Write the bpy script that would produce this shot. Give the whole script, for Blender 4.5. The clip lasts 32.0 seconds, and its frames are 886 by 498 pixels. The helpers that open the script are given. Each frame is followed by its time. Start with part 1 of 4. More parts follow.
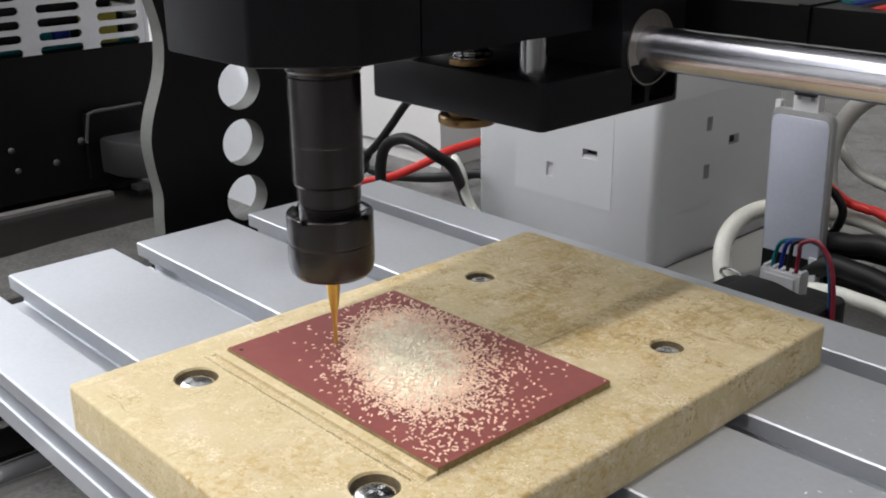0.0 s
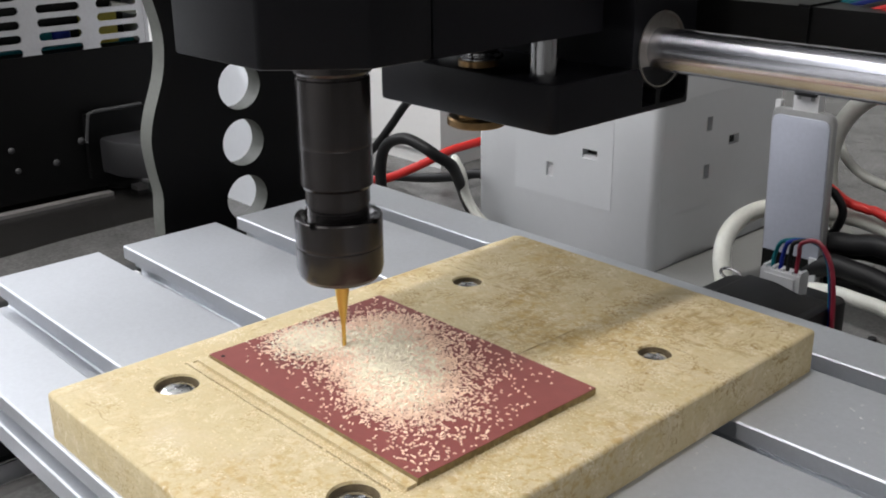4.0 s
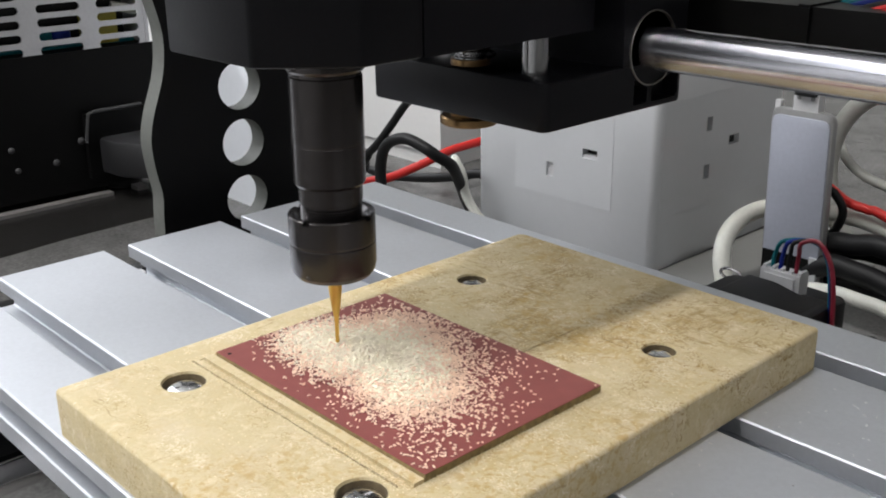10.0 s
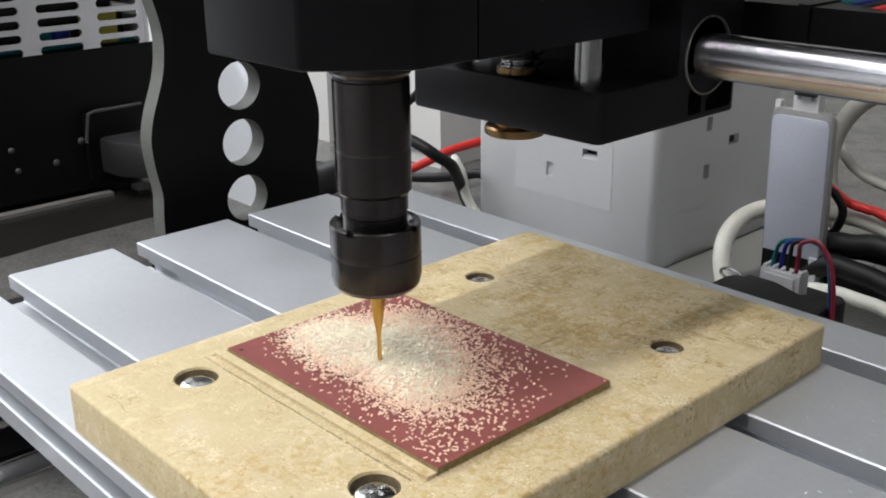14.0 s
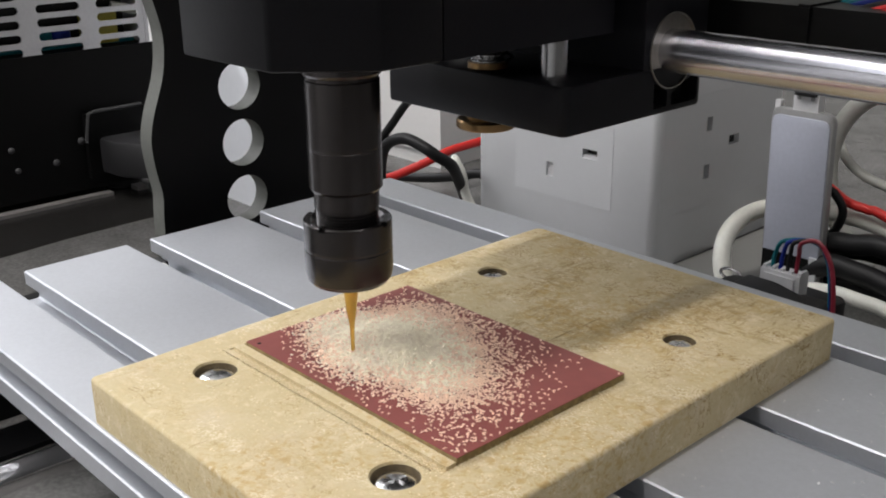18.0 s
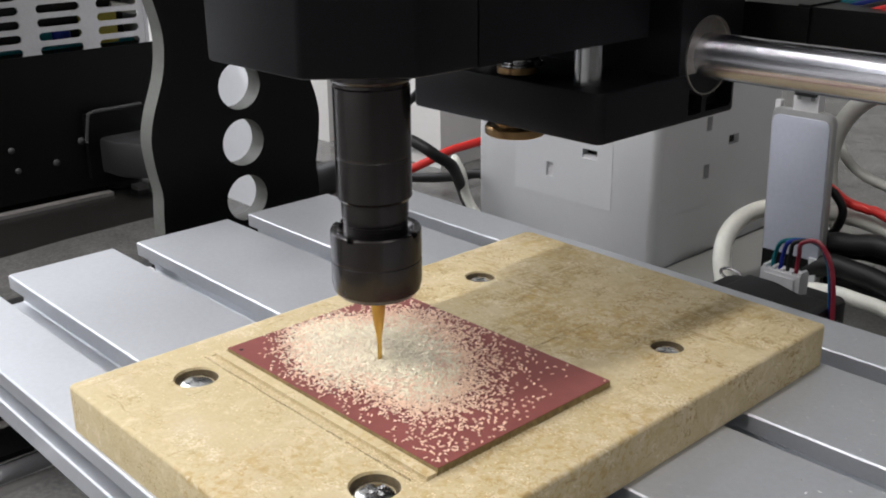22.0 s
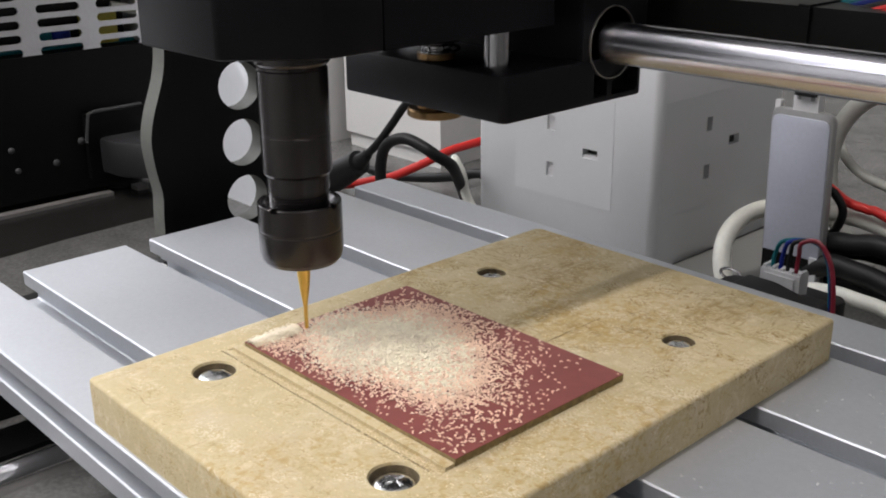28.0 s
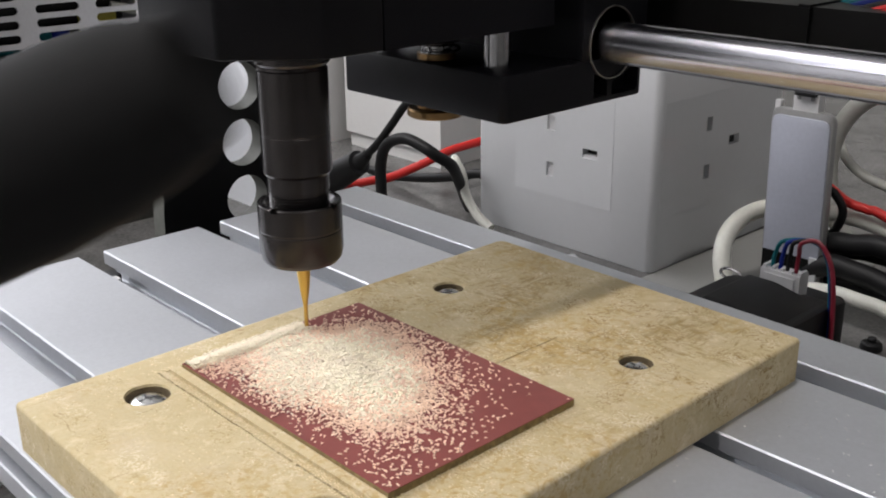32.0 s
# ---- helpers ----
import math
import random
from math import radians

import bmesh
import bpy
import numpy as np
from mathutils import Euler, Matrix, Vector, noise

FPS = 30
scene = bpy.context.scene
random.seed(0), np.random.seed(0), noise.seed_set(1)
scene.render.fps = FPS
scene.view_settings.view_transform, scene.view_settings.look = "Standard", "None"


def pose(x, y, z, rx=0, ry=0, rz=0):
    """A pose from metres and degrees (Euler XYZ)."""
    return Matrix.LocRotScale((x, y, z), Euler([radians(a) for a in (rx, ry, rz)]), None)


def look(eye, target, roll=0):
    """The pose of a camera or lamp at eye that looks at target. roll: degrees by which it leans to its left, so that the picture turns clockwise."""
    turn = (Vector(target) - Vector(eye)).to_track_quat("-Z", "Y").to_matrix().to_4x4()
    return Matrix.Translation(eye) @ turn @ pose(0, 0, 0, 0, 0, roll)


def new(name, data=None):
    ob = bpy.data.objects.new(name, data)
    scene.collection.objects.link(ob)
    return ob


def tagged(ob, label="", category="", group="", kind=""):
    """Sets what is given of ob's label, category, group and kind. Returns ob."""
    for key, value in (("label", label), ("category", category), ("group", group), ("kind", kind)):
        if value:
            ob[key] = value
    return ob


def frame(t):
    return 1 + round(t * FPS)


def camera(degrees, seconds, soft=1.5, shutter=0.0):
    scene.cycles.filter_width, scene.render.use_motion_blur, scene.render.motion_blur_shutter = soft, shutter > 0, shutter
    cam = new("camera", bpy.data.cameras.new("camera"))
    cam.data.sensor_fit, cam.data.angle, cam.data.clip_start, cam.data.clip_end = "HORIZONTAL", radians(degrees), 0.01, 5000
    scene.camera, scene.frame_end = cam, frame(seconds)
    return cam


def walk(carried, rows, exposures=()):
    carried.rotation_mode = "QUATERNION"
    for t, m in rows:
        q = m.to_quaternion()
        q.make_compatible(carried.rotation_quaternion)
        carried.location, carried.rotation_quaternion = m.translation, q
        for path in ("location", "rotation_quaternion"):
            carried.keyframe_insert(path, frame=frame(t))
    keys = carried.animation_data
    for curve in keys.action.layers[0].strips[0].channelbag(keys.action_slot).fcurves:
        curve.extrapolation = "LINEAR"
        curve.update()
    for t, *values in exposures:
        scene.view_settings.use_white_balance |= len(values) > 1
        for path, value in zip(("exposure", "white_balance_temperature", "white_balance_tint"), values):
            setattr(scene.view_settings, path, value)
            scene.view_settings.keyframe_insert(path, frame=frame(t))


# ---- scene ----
cam = camera(45.98, 32.0, soft=1.9, shutter=0.5)
MM = 0.001
EYE = (0.1534, -0.1482, 0.11378)
VIEW = Matrix.Translation(EYE) @ Euler((radians(90 - 19.974), 0, radians(47.209))).to_matrix().to_4x4() @ pose(0, 0, 0, 0, 0, -0.5315)
walk(cam, [(0, VIEW), (32, VIEW)], exposures=[(0, -0.40, 6520, 12), (14.5, -0.41, 6520, 11), (17, -0.47, 6550, 11), (18, -0.58, 6650, 13), (19, -0.61, 6680, 14), (21, -0.60, 6680, 14), (22.5, -0.45, 6550, 12), (25, -0.46, 6560, 12), (28, -0.56, 6650, 14), (32, -0.60, 6650, 14)])

# ---- world and light ----
world = bpy.data.worlds.new("world")
world.use_nodes = True
scene.world = world
world.node_tree.nodes["Background"].inputs[0].default_value = (0.80, 0.86, 1.0, 1)
world.node_tree.nodes["Background"].inputs[1].default_value = 0.30


def area_lamp(name, eye, target, size, watts, colour, wide=0.0):
    data = bpy.data.lights.new(name, "AREA")
    data.shape, data.size, data.energy, data.color = ("RECTANGLE" if wide else "DISK"), size, watts, colour
    if wide:
        data.size_y = wide
    ob = new(name, data)
    ob.matrix_world = look(eye, target)
    return ob


area_lamp("ceiling_panel", (-1.02, -1.55, 1.66), (-1.02, -1.54, 0.0), 2.0, 38, (0.92, 0.965, 1.0), 2.5)
# added soft source from the west, with no window seen there
area_lamp("west_soft_light", (-2.43, -0.2, 0.85), (0.0, -0.2, 0.85), 1.5, 29, (0.90, 0.95, 1.0), 1.3)
area_lamp("tube_light_near", (-0.13, -0.78, 1.66), (-0.13, -0.779, 0.0), 0.05, 29, (1.0, 0.98, 0.96), 1.1)
area_lamp("tube_light_far", (-1.85, -1.20, 1.66), (-1.85, -1.199, 0.0), 0.06, 80, (0.97, 0.98, 1.0), 3.0)
# added fill lamp, lifts the heap and the board's east face
area_lamp("east_fill_light", (1.75, -1.0, 1.66), (1.75, -0.999, 0.0), 0.06, 22, (0.98, 0.985, 1.0), 2.4)


# ---- materials ----
def mat(name, base, rough=0.5, metal=0.0, vary=0.12, grain=600, stain=60, bump=0.0, bump_scale=900, second=None, coat=0.0, spec=0.5):
    """A surface: base colour with fine grain and broad stains, and a fine relief."""
    m = bpy.data.materials.new(name)
    m.use_nodes = True
    nt = m.node_tree
    n, l = nt.nodes, nt.links
    b = n["Principled BSDF"]
    b.inputs["Metallic"].default_value = metal
    b.inputs["Coat Weight"].default_value = coat
    b.inputs["Specular IOR Level"].default_value = spec
    tc = n.new("ShaderNodeTexCoord")
    fine, broad = n.new("ShaderNodeTexNoise"), n.new("ShaderNodeTexNoise")
    for nd, sc, det in ((fine, grain, 4), (broad, stain, 3)):
        nd.inputs["Scale"].default_value, nd.inputs["Detail"].default_value = sc, det
        l.new(tc.outputs["Object"], nd.inputs["Vector"])
    add = n.new("ShaderNodeMath")
    add.operation = "ADD"
    l.new(fine.outputs["Fac"], add.inputs[0])
    l.new(broad.outputs["Fac"], add.inputs[1])
    ramp = n.new("ShaderNodeMapRange")
    ramp.inputs["From Min"].default_value, ramp.inputs["From Max"].default_value = 0.6, 1.4
    l.new(add.outputs[0], ramp.inputs["Value"])
    mix = n.new("ShaderNodeMix")
    mix.data_type = "RGBA"
    dark = second or tuple(c * (1 - 2 * vary) for c in base)
    light = base if second else tuple(min(1, c * (1 + vary)) for c in base)
    mix.inputs["A"].default_value, mix.inputs["B"].default_value = (*dark, 1), (*light, 1)
    l.new(ramp.outputs["Result"], mix.inputs["Factor"])
    l.new(mix.outputs["Result"], b.inputs["Base Color"])
    rr = n.new("ShaderNodeMapRange")
    rr.inputs["To Min"].default_value, rr.inputs["To Max"].default_value = max(0.02, rough - 0.08), min(1, rough + 0.08)
    l.new(broad.outputs["Fac"], rr.inputs["Value"])
    l.new(rr.outputs["Result"], b.inputs["Roughness"])
    if bump:
        bn, bp = n.new("ShaderNodeTexNoise"), n.new("ShaderNodeBump")
        bn.inputs["Scale"].default_value, bn.inputs["Detail"].default_value = bump_scale, 4
        l.new(tc.outputs["Object"], bn.inputs["Vector"])
        l.new(bn.outputs["Fac"], bp.inputs["Height"])
        bp.inputs["Strength"].default_value, bp.inputs["Distance"].default_value = bump, 0.0004
        l.new(bp.outputs["Normal"], b.inputs["Normal"])
    return m


M_EDGEALU = mat("milled_aluminium_edge", (0.56, 0.58, 0.62), 0.5, 0.6, 0.03, 900, 30)
M_ALU = mat("brushed_aluminium", (0.56, 0.58, 0.615), 0.50, 0.72, 0.04, 900, 30, 0.04, 2500)
M_PCB = mat("copper_clad_red", (0.25, 0.072, 0.064), 0.42, 0, 0.08, 300, 60)
M_PCBEDGE = mat("phenolic_core", (0.27, 0.205, 0.09), 0.7, 0, 0.3)
M_FIBRE = mat("torn_fibre", (0.74, 0.62, 0.40), 0.9, 0, 0.12)
M_CHIP = mat("resin_chips", (0.97, 0.67, 0.505), 0.75, 0, 0.12, 500, 90)
M_DUST = mat("pale_resin_dust", (0.97, 0.845, 0.67), 0.85, 0, 0.12, 700, 120)
M_MOUND = mat("resin_dust", (0.95, 0.82, 0.65), 0.9, 0, 0.10, 1600, 120)
M_STEEL = mat("chromed_steel", (0.78, 0.77, 0.77), 0.17, 1.0, 0.03, 300, 40)


def ground_rod():
    """Ground steel: its fine turning marks spread a reflection along the rod."""
    m = mat("ground_rod", (0.60, 0.60, 0.65), 0.19, 1.0, 0.03, 300, 40)
    n, l = m.node_tree.nodes, m.node_tree.links
    b, t = n["Principled BSDF"], n.new("ShaderNodeTangent")
    t.direction_type, t.axis = "RADIAL", "X"
    b.inputs["Anisotropic"].default_value, b.inputs["Anisotropic Rotation"].default_value = 1.0, 0.25
    l.new(t.outputs["Tangent"], b.inputs["Tangent"])
    return m


M_ROD = ground_rod()
# darker copy of the steel: shade under the carriage put into the colour
M_SHADESTEEL = mat("shaded_steel", (0.36, 0.36, 0.37), 0.2, 1.0, 0.04, 300, 40)
M_SCREW = mat("zinc_screw", (0.86, 0.86, 0.86), 0.22, 1.0, 0.06)
M_BLACK = mat("black_abs", (0.0068, 0.0068, 0.0084), 0.42, 0, 0.15, 1500, 60, 0.08, 2600, spec=0.14)
M_BLACKED = mat("blackened_steel", (0.056, 0.051, 0.051), 0.24, 0.85, 0.035, 500, 60, spec=0.4)
M_PLATE = mat("black_side_board", (0.004, 0.004, 0.0045), 0.4, 0, 0.1, 800, 60, spec=0.2)
M_EDGE = mat("board_edge_grey", (0.11, 0.115, 0.104), 0.6, 0, 0.1, 600, 80)
M_GOLD = mat("titanium_gold", (0.64, 0.43, 0.12), 0.35, 1.0, 0.06)
M_BRASS = mat("brass", (0.30, 0.19, 0.09), 0.35, 1.0, 0.12)
M_WHITE = mat("white_plastic", (0.60, 0.61, 0.625), 0.09, 0, 0.012, 300, 12)
M_CARTON = mat("white_carton_board", (0.70, 0.695, 0.68), 0.6, 0, 0.02, 300, 12)
M_WHITEBOARD = mat("white_board_plastic", (0.84, 0.87, 0.92), 0.4, 0, 0.02, 300, 12)
M_CABLEW = mat("white_cable", (0.66, 0.66, 0.60), 0.45, 0, 0.05)
M_RED = mat("red_cable", (0.58, 0.030, 0.026), 0.4, 0, 0.08, spec=0.25)
M_RUBBER = mat("black_rubber", (0.008, 0.008, 0.0085), 0.5, 0, 0.1, spec=0.28)
M_CRIMSON = mat("crimson_wire", (0.26, 0.015, 0.035), 0.4, 0, 0.08)
M_TEAL = mat("teal_wire", (0.008, 0.13, 0.15), 0.5, 0, 0.08, spec=0.15)
M_BLUE = mat("blue_wire", (0.012, 0.025, 0.20), 0.5, 0, 0.08, spec=0.15)
M_GREY = mat("grey_enamel", (0.40, 0.42, 0.49), 0.4, 0, 0.04)
M_RIM = mat("grey_rim", (0.28, 0.28, 0.28), 0.35, 0.3, 0.05)
M_TABLE = mat("speckled_worktop", (0.15, 0.147, 0.143), 0.16, 0, 0.25, 700, 40, 0.05, 900)
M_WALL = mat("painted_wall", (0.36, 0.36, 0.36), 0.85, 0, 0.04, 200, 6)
# brightened to throw light back onto the board's front face
M_BOUNCEWALL = mat("bounce_wall", (0.78, 0.78, 0.77), 0.85, 0, 0.03, 200, 6)
M_FLOOR = mat("grey_floor", (0.16, 0.16, 0.155), 0.5, 0, 0.05, 80, 6)
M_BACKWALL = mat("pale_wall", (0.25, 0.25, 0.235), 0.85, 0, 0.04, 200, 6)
# near-black colour standing in for the shade inside holes and slots
M_DARK = mat("cavity_shade", (0.008, 0.008, 0.008), 0.8, 0, 0.1)
M_CASE = mat("black_steel_case", (0.006, 0.006, 0.006), 0.42, 0, 0.15, 1500, 40, 0.1, 2500, spec=0.14)
M_SOFTBLACK = mat("worn_black_plastic", (0.07, 0.07, 0.072), 0.5, 0, 0.1)
M_PLUG = mat("matt_black_plug", (0.028, 0.028, 0.03), 0.5, 0, 0.1)
M_RING = mat("dull_ring_steel", (0.34, 0.32, 0.29), 0.35, 0.8, 0.1)
M_MATT = mat("matt_black_bar", (0.005, 0.005, 0.005), 0.42, 0, 0.1, spec=0.12)
M_NOZZLE = mat("matt_black_nozzle", (0.012, 0.012, 0.012), 0.75, 0, 0.15, spec=0.1)
# black for the sheet that imitates the case's shade on the worktop
M_CASESHADE = mat("glossy_case_shade", (0.022, 0.021, 0.020), 0.22, 0, 0.1, 300, 30)
M_SHEET = mat("pale_paper", (0.26, 0.26, 0.25), 0.7, 0, 0.03)
M_YELLOW = mat("yellow_tape", (0.35, 0.30, 0.02), 0.5, 0, 0.1)
M_NYLON = mat("milky_nylon", (0.62, 0.62, 0.63), 0.4, 0, 0.05)
M_HOLESHADE = mat("shaded_hole_fibre", (0.13, 0.095, 0.05), 0.9, 0, 0.25, 900, 120)
M_STRIP = mat("grey_strip", (0.22, 0.21, 0.205), 0.5, 0, 0.15, 500, 60)
M_HOSE = mat("pale_grey_hose", (0.36, 0.36, 0.33), 0.5, 0, 0.06)
M_PANEL = mat("pale_steel_panel", (0.66, 0.66, 0.68), 0.42, 0.45, 0.05)


def fibre_board():
    """Pale compressed fibre with short dark fibres, brown smears and a rubbed grain."""
    m = mat("fibre_board", (0.565, 0.475, 0.295), 0.8, 0, 0.1, 1100, 70, 0.5, 900, second=(0.50, 0.405, 0.225))
    n, l = m.node_tree.nodes, m.node_tree.links
    b = n["Principled BSDF"]
    tc = n["Texture Coordinate"]
    last = b.inputs["Base Color"].links[0].from_socket

    # the half of the board that earlier jobs were cut on
    sep, worked = n.new("ShaderNodeSeparateXYZ"), n.new("ShaderNodeMapRange")
    l.new(tc.outputs["Object"], sep.inputs[0])
    l.new(sep.outputs["Y"], worked.inputs["Value"])
    worked.inputs["From Min"].default_value, worked.inputs["From Max"].default_value, worked.inputs["To Min"].default_value = 0.004, 0.020, 0.15

    def blot(scale, stretch, lo, hi, colour, most, detail=6, warp=0.0, off=0.0, where=None, back=False):
        nonlocal last
        mp = n.new("ShaderNodeMapping")
        mp.inputs["Scale"].default_value = stretch
        mp.inputs["Location"].default_value = (off, off * 0.7, off * 1.3)
        l.new(tc.outputs["Object"], mp.inputs["Vector"])
        t = n.new("ShaderNodeTexNoise")
        t.inputs["Scale"].default_value, t.inputs["Detail"].default_value, t.inputs["Distortion"].default_value = scale, detail, warp
        t.inputs["Roughness"].default_value = 0.68
        l.new(mp.outputs["Vector"], t.inputs["Vector"])
        r = n.new("ShaderNodeMapRange")
        r.inputs["From Min"].default_value, r.inputs["From Max"].default_value, r.inputs["To Max"].default_value = lo, hi, most
        l.new(t.outputs["Fac"], r.inputs["Value"])
        fac = r.outputs["Result"]
        if where:
            t2, r2, mu = n.new("ShaderNodeTexNoise"), n.new("ShaderNodeMapRange"), n.new("ShaderNodeMath")
            t2.inputs["Scale"].default_value, t2.inputs["Detail"].default_value = where[0], 4
            l.new(tc.outputs["Object"], t2.inputs["Vector"])
            r2.inputs["From Min"].default_value, r2.inputs["From Max"].default_value = where[1:]
            l.new(t2.outputs["Fac"], r2.inputs["Value"])
            mu.operation = "MULTIPLY"
            l.new(fac, mu.inputs[0])
            l.new(r2.outputs["Result"], mu.inputs[1])
            fac = mu.outputs[0]
        if back:
            m3 = n.new("ShaderNodeMath")
            m3.operation = "MULTIPLY"
            l.new(fac, m3.inputs[0])
            l.new(worked.outputs["Result"], m3.inputs[1])
            fac = m3.outputs[0]
        mx = n.new("ShaderNodeMix")
        mx.data_type = "RGBA"
        mx.inputs["B"].default_value = (*colour, 1)
        l.new(fac, mx.inputs["Factor"])
        l.new(last, mx.inputs["A"])
        last = mx.outputs["Result"]

    def strings(scale, thin, colour, most, off, where, back=False, warp=1.2):
        """Thin wandering fibre lines where a fine noise passes its middle."""
        nonlocal last
        mp, t, gap, r = n.new("ShaderNodeMapping"), n.new("ShaderNodeTexNoise"), n.new("ShaderNodeMath"), n.new("ShaderNodeMapRange")
        mp.inputs["Location"].default_value = (off, off * 1.9, off * 0.4)
        l.new(tc.outputs["Object"], mp.inputs["Vector"])
        l.new(mp.outputs["Vector"], t.inputs["Vector"])
        t.inputs["Scale"].default_value, t.inputs["Detail"].default_value, t.inputs["Distortion"].default_value = scale, 3, warp
        gap.operation = "COMPARE"
        gap.inputs[1].default_value, gap.inputs[2].default_value = 0.5, thin
        l.new(t.outputs["Fac"], gap.inputs[0])
        t2, mu = n.new("ShaderNodeTexNoise"), n.new("ShaderNodeMath")
        t2.inputs["Scale"].default_value, t2.inputs["Detail"].default_value = where[0], 5
        l.new(mp.outputs["Vector"], t2.inputs["Vector"])
        r.inputs["From Min"].default_value, r.inputs["From Max"].default_value, r.inputs["To Max"].default_value = where[1], where[2], most
        l.new(t2.outputs["Fac"], r.inputs["Value"])
        mu.operation = "MULTIPLY"
        l.new(gap.outputs[0], mu.inputs[0])
        l.new(r.outputs["Result"], mu.inputs[1])
        fac = mu.outputs[0]
        if back:
            m3 = n.new("ShaderNodeMath")
            m3.operation = "MULTIPLY"
            l.new(fac, m3.inputs[0])
            l.new(worked.outputs["Result"], m3.inputs[1])
            fac = m3.outputs[0]
        mx = n.new("ShaderNodeMix")
        mx.data_type = "RGBA"
        mx.inputs["B"].default_value = (*colour, 1)
        l.new(fac, mx.inputs["Factor"])
        l.new(last, mx.inputs["A"])
        last = mx.outputs["Result"]

    blot(70, (1, 1, 1), 0.50, 0.68, (0.585, 0.49, 0.345), 0.55, 5, 0.4, 0.37)
    blot(330, (1, 1, 1), 0.48, 0.66, (0.55, 0.42, 0.22), 0.35, 7, 0.6)
    blot(210, (1, 1, 1), 0.52, 0.68, (0.78, 0.68, 0.49), 0.45, 8, 0.4, 0.23)
    blot(520, (1, 1, 1), 0.50, 0.60, (0.42, 0.27, 0.085), 0.65, 8, 0.7, 0.9, (26, 0.50, 0.60))
    blot(75, (1, 1, 1), 0.53, 0.66, (0.43, 0.32, 0.15), 0.55, 6, 0.8, 0.71, None, True)
    blot(800, (0.22, 1, 1), 0.51, 0.60, (0.32, 0.225, 0.09), 0.8, 7, 0.9, 0.31, (60, 0.52, 0.60), True)
    blot(800, (1, 0.22, 1), 0.51, 0.60, (0.32, 0.225, 0.09), 0.8, 7, 0.9, 0.61, (52, 0.53, 0.61), True)
    blot(900, (1, 0.015, 1), 0.68, 0.72, (0.42, 0.28, 0.12), 0.4, 2, 0.0, 0.41)
    blot(460, (1, 0.3, 1), 0.68, 0.74, (0.30, 0.20, 0.09), 0.6, 2, 1.5, 0.17)
    blot(460, (0.3, 1, 1), 0.68, 0.74, (0.32, 0.22, 0.10), 0.6, 2, 1.5, 0.53)
    blot(500, (1, 1, 1), 0.66, 0.72, (0.80, 0.74, 0.58), 0.4, 2, 1.0, 0.77)
    blot(260, (1, 1, 1), 0.48, 0.62, (0.42, 0.275, 0.08), 0.66, 8, 1.2, 1.13, (34, 0.51, 0.60), True)
    blot(300, (1, 1, 1), 0.50, 0.60, (0.45, 0.31, 0.12), 0.4, 8, 1.2, 1.53, (40, 0.57, 0.66))
    strings(330, 0.018, (0.29, 0.18, 0.06), 0.85, 0.43, (100, 0.51, 0.57), True)
    strings(420, 0.022, (0.36, 0.25, 0.10), 0.6, 0.83, (120, 0.57, 0.63))
    strings(560, 0.025, (0.78, 0.70, 0.52), 0.55, 1.27, (110, 0.54, 0.62))
    l.new(last, b.inputs["Base Color"])
    return m


M_MDF = fibre_board()


# ---- building helpers (millimetres in, metres out) ----
BASE = {}


def thing(name, base=(0, 0, 0), label="", category="", group="", kind=""):
    ob = new(name)
    ob.empty_display_size = 0.01
    ob.location = Vector(base) * MM
    BASE[ob] = Vector(base)
    return tagged(ob, label, category, group, kind)


def part(name, bm, material, parent=None, label="", smooth=True, sharp=35):
    """Link a bmesh, given in the place's millimetres, as one mesh under a thing or a part."""
    root = parent
    while root is not None and root.parent is not None:
        root = root.parent
    off = BASE.get(root, Vector((0, 0, 0)))
    bmesh.ops.recalc_face_normals(bm, faces=bm.faces)
    for v in bm.verts:
        v.co = (v.co - off) * MM
    if smooth:
        lim = radians(sharp)
        for f in bm.faces:
            f.smooth = True
        for e in bm.edges:
            if len(e.link_faces) == 2 and e.calc_face_angle(0) > lim:
                e.smooth = False
    me = bpy.data.meshes.new(name)
    bm.to_mesh(me)
    bm.free()
    for m in material if isinstance(material, (list, tuple)) else (material,):
        me.materials.append(m)
    ob = new(name, me)
    if parent is not None:
        ob.parent = parent
    if label:
        ob["label"] = label
    return ob


def structure(name, bm, material, label, category):
    return tagged(part(name, bm, material), label, category, kind="structure")


def bx(x0, x1, y0, y1, z0, z1, bev=0.0, seg=2, bm=None, upright=None):
    """A box; bev rounds all edges, upright its four upright ones first."""
    out = bm or bmesh.new()
    one = bmesh.new()
    vs = [one.verts.new(p) for p in ((x0, y0, z0), (x1, y0, z0), (x1, y1, z0), (x0, y1, z0), (x0, y0, z1), (x1, y0, z1), (x1, y1, z1), (x0, y1, z1))]
    for q in ((3, 2, 1, 0), (4, 5, 6, 7), (0, 1, 5, 4), (1, 2, 6, 5), (2, 3, 7, 6), (3, 0, 4, 7)):
        one.faces.new([vs[i] for i in q])
    if upright:
        es = [e for e in one.edges if abs(e.verts[0].co.z - e.verts[1].co.z) > 1e-6]
        bmesh.ops.bevel(one, geom=es, offset=upright, segments=5, affect="EDGES", profile=0.5)
    if bev:
        es = [e for e in one.edges if e.calc_face_angle(0) > 0.6]
        bmesh.ops.bevel(one, geom=es, offset=bev, segments=seg, affect="EDGES", profile=0.5)
    return merge(out, one)


def merge(bm, one):
    me = bpy.data.meshes.new("tmp")
    one.to_mesh(me)
    one.free()
    bm.from_mesh(me)
    bpy.data.meshes.remove(me)
    return bm


